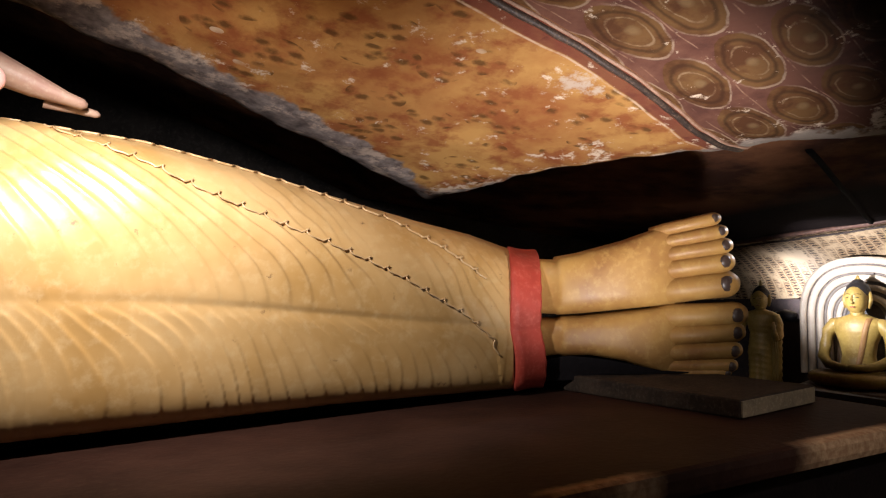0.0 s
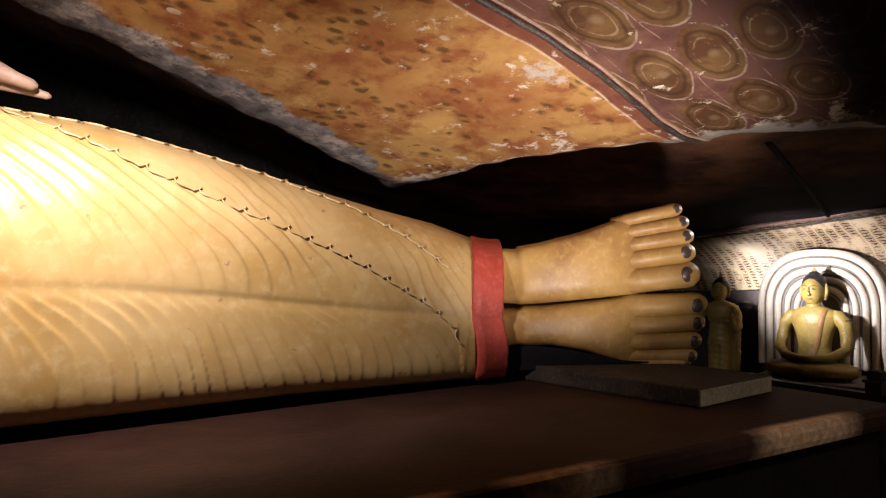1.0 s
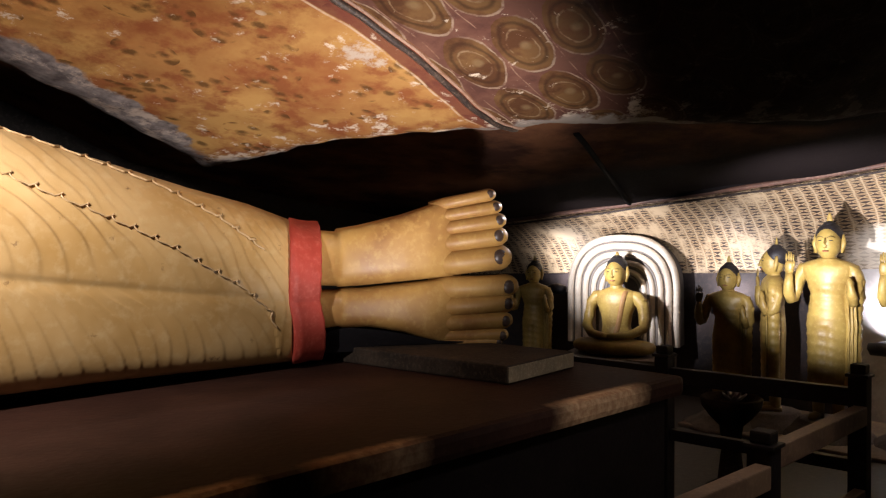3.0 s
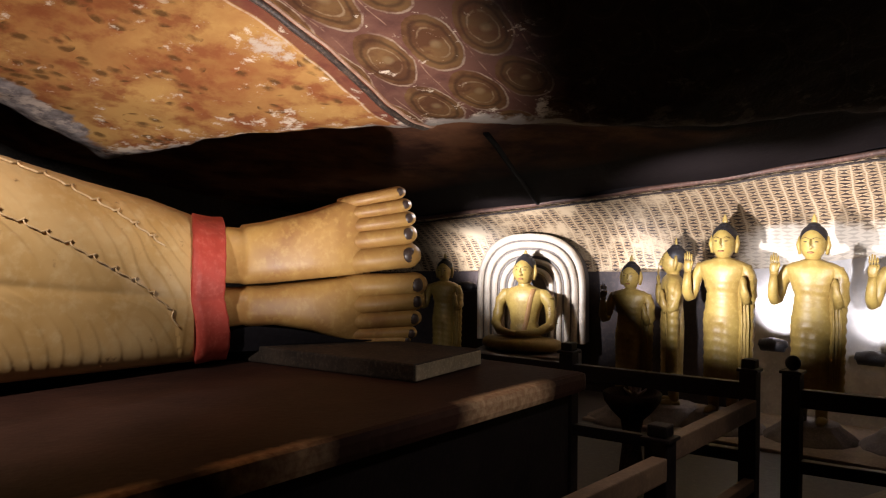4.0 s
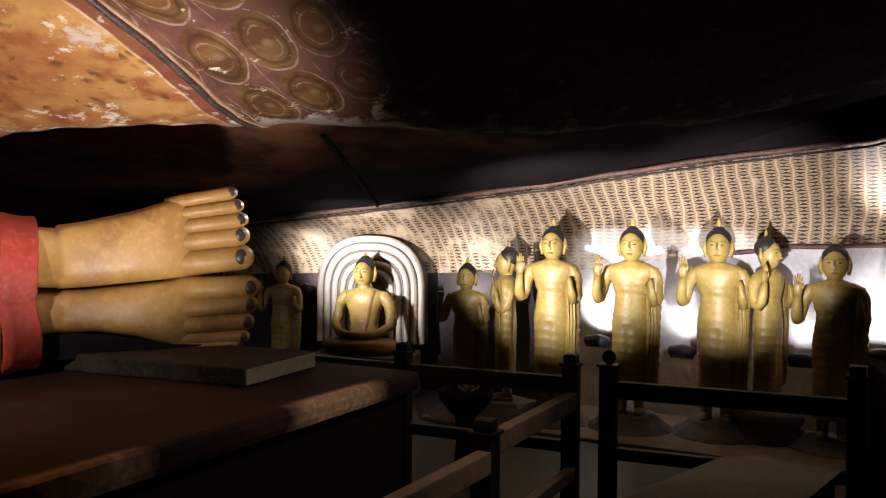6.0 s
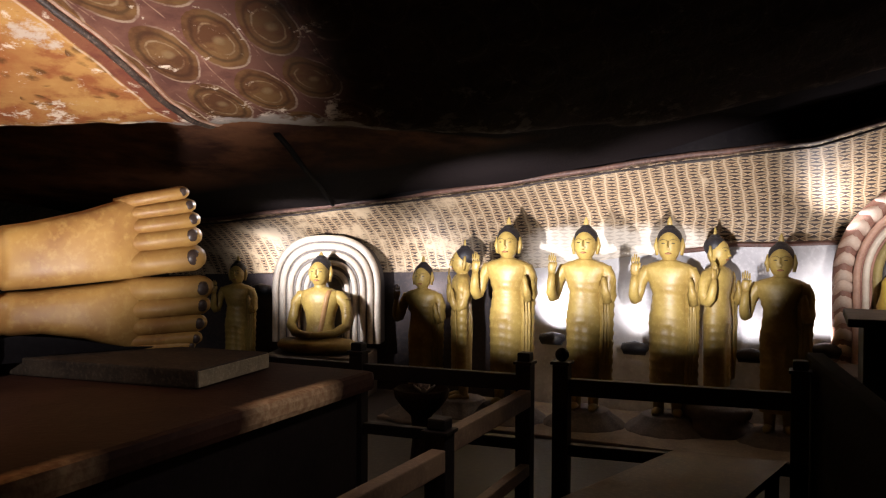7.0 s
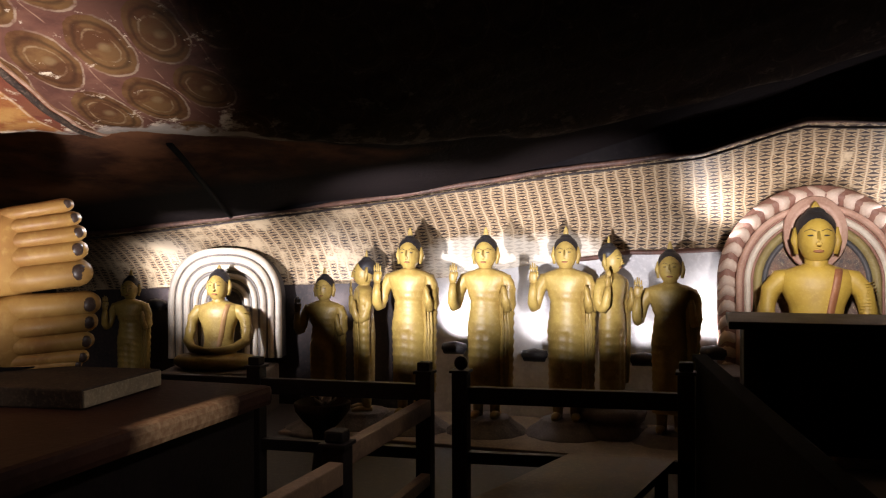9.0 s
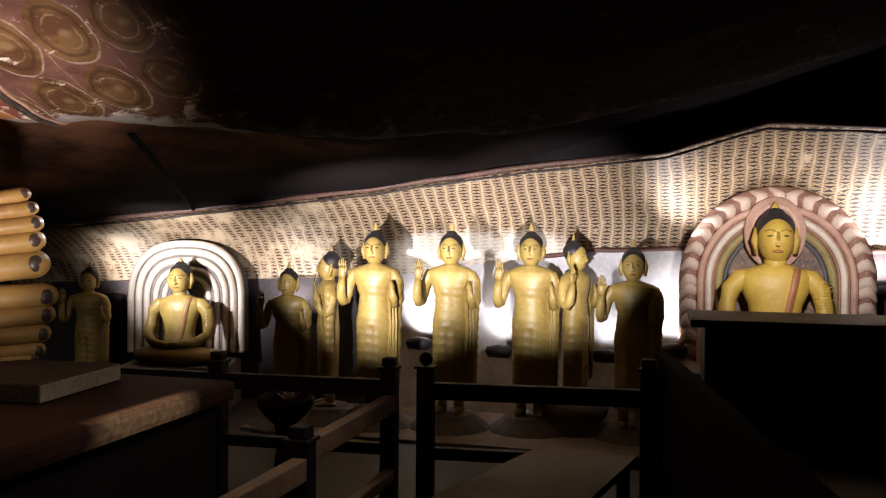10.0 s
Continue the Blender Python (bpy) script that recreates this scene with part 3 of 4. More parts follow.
def fold_height(x, up):
    """Raised pleats of the robe, in metres."""
    n = 0.05 * noise.noise((x * 2.0, up * 2.5, 0)) + 0.010 * noise.noise((x * 9, up * 6, 2))
    hem, crease = lerp_table(HEM_LOW, x), lerp_table(CREASE, x)
    patch = 0.75 + 0.6 * noise.noise((x * 2.2, up * 3, 5))
    if up > hem:                     # overlapping upper layer: fine slanting pleats
        ph = (x + 1.0 * (up - 0.35) ** 2 + 2.2 * n) * 12
        return 0.005 + 0.004 * pleat(ph, 3) * patch * patch
    if up > crease:                  # long pleats that sweep down from the hem and stand upright at the crease
        w = min(1, (up - crease) / 0.05)
        ph = (x + (2.2 + 0.4 * max(0, x)) * (up - crease) ** 2 + 1.5 * n) * 8.8
        strong = 0.22 + 0.78 * min(1, max(0, (up - crease - 0.10) / 0.22))
        return w * (0.024 * strong * pleat(ph) + 0.0012 * noise.noise((x * 14, up * 9, 4))) * (0.4 + 0.6 * min(1, max(0, (2.0 - x) / 1.3))) * patch
    d = crease - up
    ph = (x - 0.26 * (1 - math.exp(-7 * d)) + 1.5 * n) * 12.5
    return (0.0085 * pleat(ph, 5) + 0.002 * noise.noise((x * 12, up * 5, 3))) * min(1, d / 0.04) * min(1, max(0.3, (2.1 - x) / 1.2)) * (0.8 + 0.6 * noise.noise((x * 4, up * 3, 8)))


EYE_WAY = Vector((0.515, 0.857, 0.0))       # the feet turn towards the aisle: their broad side lies across this way
FOOT_WAY = Vector((0.857, -0.515, 0.0))
ANKLE = Vector((2.47, 3.40, 0.0))


def foot_at(along, deep, z):
    p = ANKLE + FOOT_WAY * float(along) + EYE_WAY * float(deep)
    return Vector((p.x, p.y, float(z)))


def reclining_statue():
    s = Shape()
    xs = np.concatenate([np.arange(-3.0, 0.0, 0.06), np.arange(0.0, 2.296, 0.0075)])
    ups = [0.35 * (0.5 - 0.5 * math.cos(math.pi * i / 230)) + 0.65 * i / 230 for i in range(231)]
    rings = []
    for x in xs:
        ring = []
        for i, up in enumerate(ups):
            p = leg_point(x, up)
            f = fold_height(x, up) if x > -0.2 else 0
            ring.append((p.x, p.y - f * 0.9, p.z + f * 0.8 * max(0, up - 0.5)))
        for up in (0.9, 0.6, 0.3, 0.1):
            ring.append(tuple(leg_point(x, up, True)))
        rings.append(ring)
    s.loft(rings, 0)
    # wavy hems: a thin raised cord that breaks into a small hooked curl at every fold
    for table, x0, x1, r in ((HEM_LOW, 0.0, 2.2, 0.0042), (HEM_HIGH, 0.2, 2.12, 0.0055)):
        pts, n, period = [], int((x1 - x0) / 0.004), 0.098
        for i in range(n + 1):
            x = x0 + (x1 - x0) * i / n
            ph = x / period + 0.25 * noise.noise((x * 3, r * 900, 1))
            hook = max(0.0, math.sin(2 * math.pi * ph)) ** 2
            xx = x + 0.034 * math.sin(2 * math.pi * ph + 0.9) * hook - 0.012 * math.sin(2 * math.pi * ph)
            p = leg_point(min(2.22, xx), min(0.999, lerp_table(table, x) + 0.024 * hook - 0.006))
            pts.append((p.x, p.y - 0.012, p.z + 0.006))
        s.tube(pts, [r] * len(pts), 6, None, 6)
    # red hem band round both ankles
    rings = []
    for x, g in ((2.275, 1.0), (2.28, 1.035), (2.33, 1.03), (2.39, 1.02), (2.45, 1.03), (2.462, 1.025), (2.464, 0.9)):
        ring = []
        for up in ups + [0.95, 0.85, 0.6, 0.3, 0.1, 0.04]:
            back = len(ring) >= len(ups)
            p = leg_point(x, up, back)
            lobe = 0.016 * abs(math.sin(math.pi * (up - 0.44) / 0.56))
            ring.append((p.x + 0.012 * math.sin(up * 7) + 0.8 * lobe, 3.78 + (p.y - 3.78) * g - lobe + 0.002 * math.sin(up * 61 + x * 40), 1.28 + (p.z - 1.28) * g))
        rings.append(ring)
    s.loft(rings, 1)
    # ankles and feet
    outline = (
        ([(0.0, 1.616), (0.139, 1.606), (0.145, 1.622), (0.26, 1.641), (0.50, 1.70), (0.62, 1.74), (0.72, 1.772), (0.80, 1.778)],
         [(0.0, 1.319), (0.139, 1.313), (0.145, 1.308), (0.28, 1.314), (0.58, 1.338), (0.75, 1.352), (0.80, 1.357)]),
        ([(0.0, 1.296), (0.155, 1.292), (0.16, 1.302), (0.28, 1.302), (0.58, 1.328), (0.75, 1.345), (0.83, 1.348)],
         [(0.0, 1.08), (0.155, 1.098), (0.16, 1.09), (0.31, 1.092), (0.50, 1.055), (0.64, 1.005), (0.74, 0.972), (0.84, 0.970)]))
    for top, bot in outline:
        rings = []
        for a in np.concatenate([np.linspace(-0.25, 0.137, 7), np.linspace(0.147, 0.84, 32)]):
            z1, z0 = lerp_table(top, a), lerp_table(bot, a)
            zc, h = (z0 + z1) / 2, (z1 - z0) / 2
            thick = np.interp(a, [-0.25, 0.13, 0.15, 0.5, 0.64, 0.74, 0.80, 0.84], [0.11, 0.12, 0.14, 0.12, 0.10, 0.075, 0.045, 0.02])
            sunk = np.interp(a, [-0.25, -0.05, 0.0, 0.05], [0.12, 0.05, 0.02, 0.0])
            ring = []
            for j in range(36):
                b = 2 * math.pi * j / 36
                cz = math.copysign(abs(math.sin(b)) ** 0.62, math.sin(b))
                cd = math.copysign(abs(math.cos(b)) ** 0.55, math.cos(b))
                ring.append(tuple(foot_at(a, 0.14 + sunk - thick * cd, zc + h * cz)))
            rings.append(ring)
        s.loft(rings, 2)
    toes = [  # height at the root, root radius, tip reach, tip height, tip radius
        (1.742, 0.032, 1.020, 1.815, 0.034), (1.680, 0.034, 1.057, 1.745, 0.037), (1.610, 0.039, 1.082, 1.670, 0.042), (1.530, 0.050, 1.089, 1.583, 0.052), (1.420, 0.068, 1.111, 1.466, 0.066),
        (1.288, 0.064, 1.153, 1.300, 0.060), (1.185, 0.052, 1.139, 1.206, 0.050), (1.092, 0.046, 1.120, 1.110, 0.046), (1.022, 0.034, 1.094, 1.028, 0.038), (0.990, 0.022, 1.060, 0.992, 0.026)]
    for z0, r0, reach, z1, r1 in toes:
        a0 = 0.66
        path, rad = [], []
        for f, k, sink in ((0, 0.8, 0.06), (0.2, 0.98, 0.028), (0.35, 1.0, 0.012), (0.55, 0.97, 0.0), (0.75, 0.99, -0.006), (0.86, 1.04, -0.004), (0.93, 0.93, 0.0), (0.975, 0.68, 0.006), (1.0, 0.28, 0.012)):
            path.append(foot_at(a0 + (reach - a0) * f, 0.045 + 0.85 * r1 + sink, z0 + (z1 - z0) * f))
            rad.append((r0 + (r1 - r0) * f) * k * 1.07)
        s.tube(path, rad, 2, None, 20)
        n = foot_at(reach - 1.05 * r1, 0.045 + 0.85 * r1 - r1 * 0.90, z1 - 0.004)
        turn = Matrix.Translation(n) @ pose(0, 0, 0, 0, 0, -31 + 12)
        s.ball((0, 0, 0), (r1 * 0.70, r1 * 0.30, r1 * 0.66), 3, turn, 14, 8)
    # hand laid along the hip
    s.tube([(-1.6, 3.6, 2.6), (-0.6, 3.6, 2.58), (-0.2, 3.6, 2.50), (0.02, 3.6, 2.41), (0.16, 3.6, 2.35), (0.28, 3.6, 2.305), (0.34, 3.6, 2.285), (0.36, 3.6, 2.28)], [0.2, 0.15, 0.11, 0.082, 0.062, 0.036, 0.030, 0.012], 4, None, 16, 0.8)
    s.tube([(0.2, 3.66, 2.30), (0.34, 3.66, 2.272), (0.40, 3.66, 2.258), (0.415, 3.66, 2.255)], [0.03, 0.02, 0.016, 0.006], 4, None, 10)
    s.ball((0.005, 3.42, 2.325), (0.055, 0.05, 0.055), 5)
    ob = s.make("reclining_statue", [ROBE, SASH, SKIN, NAIL, PALM, PINK, painted("pale_hem_gilding", (0.56, 0.39, 0.20), (0.40, 0.25, 0.11), (0.64, 0.49, 0.30), 0.35, 8.0, 0.1)])
    return tagged(ob, "huge gilded reclining statue with pleated robe and stacked bare feet", "statue")


reclining_statue()


# ---- platform ----
def bed_material():
    m, t, b = material("brown_lacquer_platform", 0.68)
    b.inputs["Specular IOR Level"].default_value = 0.09
    co = obj_coord(t)
    sep = t.nodes.new("ShaderNodeSeparateXYZ")
    t.links.new(co, sep.inputs[0])
    wide, fine = noise_of(t, co, 2.6, 6), noise_of(t, co, 30, 6)
    c = mix(t, band(t, wide, 0.35, 0.65), (0.017, 0.0065, 0.004), (0.032, 0.013, 0.008))
    c = mix(t, math_node(t, "MULTIPLY", band(t, fine, 0.5, 0.7), 0.5), c, (0.036, 0.018, 0.012))
    # patches of light along the front edge, painted in as paler wood
    x = math_node(t, "ADD", sep.outputs["X"], math_node(t, "MULTIPLY", math_node(t, "SUBTRACT", wide, 0.5), 0.25))
    lit_stretch = math_node(t, "MAXIMUM", math_node(t, "MAXIMUM", between(t, x, 1.40, 1.92, 0.12), between(t, x, 2.58, 3.28, 0.16)), between(t, x, 0.6, 1.30, 0.12))
    y = math_node(t, "ADD", sep.outputs["Y"], math_node(t, "MULTIPLY", math_node(t, "SUBTRACT", fine, 0.5), 0.06))
    lit_stretch = math_node(t, "MULTIPLY", lit_stretch, math_node(t, "SUBTRACT", 1.0, band(t, y, 1.945, 1.985)))
    # bare: paler wood tone that stands for the light in those patches
    bare = mix(t, band(t, fine, 0.4, 0.65), (0.34, 0.19, 0.10), (0.55, 0.36, 0.20))
    c = mix(t, lit_stretch, c, bare)
    t.links.new(c, b.inputs["Base Color"])
    relief(t, b, fine, 0.4, 0.008)
    return m


plat = thing("platform", "brown lacquered platform carrying the reclining statue", "platform")
s = Shape()
s.box((-4.9, 1.9, 0.80), (3.6, 6.8, 0.90), 0, None, 0.03)
s.make("platform_top", bed_material(), plat)
s = Shape()
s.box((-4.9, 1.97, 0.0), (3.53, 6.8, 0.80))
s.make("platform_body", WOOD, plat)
s = Shape()
s.box((0.0, 0.0, 0.902), (0.60, 1.75, 0.988), 0, pose(2.80, 2.345, 0, 0, 0, 6.5), 0.010)
slab = tagged(s.make("foot_slab", SLAB), "worn dark stone slab under the statue's feet", "slab")
s = Shape()
s.box((0.006, -0.006, 0.908), (0.594, 0.004, 0.980), 0, pose(2.80, 2.345, 0, 0, 0, 6.5), 0.003)
s.make("end_face", LITSLAB, slab, "paler end face, the light on it put into its colour")
# black sheet added to keep the shaded gap under the legs dark
s = Shape()
s.box((-4.9, 3.50, 0.902), (2.50, 4.6, 0.958), 0, None, 0.025)
tagged(s.make("mattress", BLACK), "thin black sheet added for the shade under the reclining statue", "mattress")
s = Shape()
wedge = [(0.02, 0.965), (0.04, 1.03), (0.10, 1.08), (0.20, 1.095), (0.40, 1.07), (0.7, 1.005), (0.95, 0.995), (0.96, 0.992), (0.34, 0.992), (0.32, 0.965)]
s.loft([[tuple(foot_at(a, dp, z)) for a, z in wedge] for dp in (0.05, 0.45)], 0, smooth=False)
tagged(s.make("foot_rest", BLACK), "black lacquered wedge propping up the statue's ankles", "support")


# ---- standing and seated figures ----
def head(s, z0, k, mats=(0, 1, 2), flame=0, spire=0.7):
    """A plain head with chin at z0 and scale k, facing -y."""
    skin, hair, lip = mats
    c = (0, 0, z0 + 0.15 * k)
    s.tube([(0, 0.01, z0 - 0.08 * k), (0, 0.005, z0 + 0.06 * k)], [0.062 * k, 0.058 * k], skin, None, 14)
    s.ball((0, -0.005 * k, z0 + 0.125 * k), (0.094 * k, 0.105 * k, 0.132 * k), skin, None, 24, 16)
    s.ball((0, 0.030 * k, z0 + 0.185 * k), (0.103 * k, 0.106 * k, 0.10 * k), hair, None, 24, 12)
    s.ball((0, 0.03 * k, z0 + 0.262 * k), (0.054 * k, 0.055 * k, 0.040 * k), hair, None, 14, 8)
    s.tube([(0, 0.03 * k, z0 + (0.285 + h * spire) * k) for h in (0.0, 0.03, 0.065, 0.10, 0.12)], [0.018 * k, 0.024 * k, 0.019 * k, 0.010 * k, 0.003 * k], flame, None, 10, 0.6, (0, 1, 0))
    for sx in (-1, 1):
        s.tube([(sx * 0.098 * k, 0.02 * k, z0 + 0.19 * k), (sx * 0.108 * k, 0.015 * k, z0 + 0.12 * k), (sx * 0.10 * k, 0.01 * k, z0 + 0.045 * k)], [0.014 * k, 0.022 * k, 0.013 * k], skin, None, 8)
        s.ball((sx * 0.038 * k, -0.098 * k, z0 + 0.145 * k), (0.018 * k, 0.009 * k, 0.0045 * k), hair, None, 10, 6)
        s.tube([(sx * 0.012 * k, -0.104 * k, z0 + 0.168 * k), (sx * 0.04 * k, -0.100 * k, z0 + 0.180 * k), (sx * 0.068 * k, -0.082 * k, z0 + 0.168 * k)], [0.0018 * k] * 3, hair, None, 6)
    s.tube([(0, -0.100 * k, z0 + 0.165 * k), (0, -0.118 * k, z0 + 0.125 * k), (0, -0.125 * k, z0 + 0.103 * k), (0, -0.104 * k, z0 + 0.094 * k)], [0.008 * k, 0.012 * k, 0.018 * k, 0.012 * k], skin, None, 8)
    s.ball((0, -0.100 * k, z0 + 0.062 * k), (0.028 * k, 0.013 * k, 0.009 * k), lip, None, 10, 6)


def standing_shape():
    """A robed figure 1.6 m tall, facing -y, its right hand raised and its left hand holding the robe's edge."""
    s = Shape()
    prof = [(0.16, 0.150, 0.105), (0.3, 0.150, 0.108), (0.55, 0.152, 0.112), (0.78, 0.160, 0.118), (0.90, 0.142, 0.108), (1.00, 0.130, 0.100),
            (1.10, 0.160, 0.114), (1.18, 0.205, 0.112), (1.23, 0.212, 0.102), (1.262, 0.16, 0.082), (1.285, 0.07, 0.06)]
    zs = np.linspace(0.16, 1.29, 90)
    rings, k = [], 56
    for z in zs:
        w, d = np.interp(z, [p[0] for p in prof], [p[1] for p in prof]), np.interp(z, [p[0] for p in prof], [p[2] for p in prof])
        ring = []
        for j in range(k):
            a = 2 * math.pi * j / k
            x, y = w * math.cos(a), d * math.sin(a)
            f = 1.0
            if z < 1.1:
                ph = z * 42 + 5 * x + 26 * x * x if z > 0.25 else 0
                f = 1 + 0.05 * (1 - abs(math.sin(ph)) ** 0.6) * (1 if math.sin(a) < 0.5 else 0.3)
            legs = -0.012 * math.exp(-(x / 0.03) ** 2) if (math.sin(a) < 0 and z < 0.75) else 0
            ring.append((x * f, y * f - legs, z))
        rings.append(ring)
    s.loft(rings, 0)
    for sx in (-1, 1):
        s.tube([(sx * 0.075, 0.02, 0.0), (sx * 0.075, 0.02, 0.17)], [0.042, 0.05], 0, None, 12)
        s.tube([(sx * 0.08, 0.07, 0.02), (sx * 0.085, -0.06, 0.028), (sx * 0.09, -0.14, 0.015)], [0.04, 0.042, 0.025], 0, None, 12, 0.7)
    # raised arm
    s.tube([(-0.11, 0.0, 1.205), (-0.18, 0.004, 1.195), (-0.222, 0.01, 1.12), (-0.245, 0.005, 1.02), (-0.258, -0.02, 0.965), (-0.268, -0.06, 0.958), (-0.274, -0.095, 1.00), (-0.272, -0.11, 1.08), (-0.266, -0.115, 1.17)],
           [0.05, 0.062, 0.054, 0.047, 0.045, 0.044, 0.043, 0.037, 0.027], 0, None, 16)
    s.tube([(-0.266, -0.115, 1.16), (-0.264, -0.118, 1.20), (-0.262, -0.12, 1.24), (-0.26, -0.12, 1.262)], [0.028, 0.036, 0.036, 0.026], 0, None, 12, 0.5, (0, 1, 0))
    for q, top in enumerate((1.325, 1.342, 1.338, 1.318)):
        fx = -0.288 + q * 0.018
        s.tube([(fx, -0.119, 1.235), (fx + 0.001, -0.121, 1.285), (fx + 0.001, -0.117, top)], [0.0095, 0.0092, 0.005], 0, None, 8)
    s.tube([(-0.240, -0.122, 1.20), (-0.226, -0.128, 1.235), (-0.222, -0.128, 1.265)], [0.011, 0.010, 0.005], 0, None, 8)
    # lowered arm and the hanging edge of the robe
    s.tube([(0.11, 0.0, 1.205), (0.175, 0.004, 1.19), (0.21, 0.01, 1.1), (0.222, 0.0, 0.98), (0.215, -0.06, 0.93)], [0.05, 0.064, 0.057, 0.05, 0.04], 0, None, 14)
    s.tube([(0.205, -0.07, 0.93), (0.19, -0.11, 1.02), (0.185, -0.115, 1.1), (0.185, -0.11, 1.15)], [0.04, 0.036, 0.03, 0.014], 0, None, 10)
    edge = []
    for i in range(110):
        f = i / 109
        z = 1.235 - f * 1.03
        out = 0.252 - 0.02 * f + 0.004 * math.sin(i * 0.75)
        out = 0.17 + (out - 0.17) * math.sqrt(min(1.0, f / 0.06))
        edge.append([(0.13, -0.05, z), (0.6 * out + 0.052, -0.072 + 0.004 * math.sin(i * 0.75), z), (out, -0.05, z), (out + 0.006, 0.0, z), (out - 0.02, 0.04, z), (0.13, 0.05, z)])
    s.loft(edge, 0)
    # folds falling from the wrist
    for q, dx in enumerate((0.165, 0.192, 0.218)):
        s.tube([(dx, -0.078, 0.95), (dx + 0.004, -0.074, 0.75), (dx - 0.002, -0.072, 0.5), (dx - 0.012 * q, -0.072, 0.22)], [0.007, 0.009, 0.010, 0.006], 0, None, 8)
    head(s, 1.285, 1.0)
    return s


FIG_MATS = [FIGURE, HAIR, LIPS]


def pedestal(at, h, flared):
    """A round stone pedestal: a flared mound, or two bulging lotus courses."""
    s = Shape()
    if flared:
        r, prof = 0.36, [(0.0, 0.98), (0.10, 1.0), (0.28, 0.93), (0.5, 0.80), (0.7, 0.68), (0.86, 0.60), (0.95, 0.58), (1.0, 0.54)]
    else:
        r, prof = 0.28, [(0.0, 0.94), (0.08, 1.02), (0.22, 1.06), (0.38, 0.98), (0.47, 0.86), (0.53, 0.84), (0.62, 0.95), (0.78, 1.0), (0.92, 0.94), (1.0, 0.82)]
    rings = []
    for z, k in prof:
        rings.append([(r * k * (1 + 0.02 * math.cos(14 * a)) * math.cos(a), r * k * (1 + 0.02 * math.cos(14 * a)) * math.sin(a), z * h) for a in (2 * math.pi * j / 56 for j in range(56))])
    s.loft(rings, 0)
    ob = s.make("lotus_pedestal", STONE)
    ob.matrix_world = at
    return tagged(ob, "flared dark stone pedestal under a standing figure" if flared else "round two-course stone lotus pedestal under a standing figure", "pedestal", "lotus pedestals")


def figures():
    # x, y, floor height, height, facing (degrees, 0 faces the aisle), label
    rows = [
        (6.40, 5.10, 0.10, 1.27, 20, "small gilded standing figure in deep shade by the corner arch"),
        (6.35, 3.01, 0.10, 1.30, 8, "gilded standing figure in shade with raised hand"),
        (6.55, 2.72, 0.15, 1.40, -62, "gilded standing figure turned sideways with folded hands"),
        (6.50, 2.27, 0.15, 1.59, 6, "brightly lit gilded standing figure with raised hand"),
        (6.60, 1.62, 0.15, 1.59, 4, "brightly lit gilded standing figure holding its robe edge"),
        (6.70, 0.955, 0.15, 1.59, 4, "brightest lit gilded standing figure, hand raised"),
        (6.80, 0.59, 0.26, 1.40, 66, "gilded standing figure turned sideways beside brighter one"),
        (6.70, 0.12, 0.10, 1.51, 0, "shaded brown-gold standing figure beside the shrine arch"),
        (6.75, -2.05, 0.10, 1.45, 0, "gilded standing figure in shade past the shrine arch"),
    ]
    first = None
    for x, y, z, h, turn, label in rows:
        m = pose(x, y, z, 0, 0, -90 + turn)
        if first is None:
            first = standing_shape().make("standing_statue", FIG_MATS)
        ob = first if label == rows[0][-1] else copy_thing(first, m)
        ob.matrix_world = m @ Matrix.Scale(h / 1.64, 4)
        tagged(ob, label, "statue", "standing statues along the cave wall")
        pedestal(pose(x, y, 0.0), z + 0.002, z < 0.2)


figures()


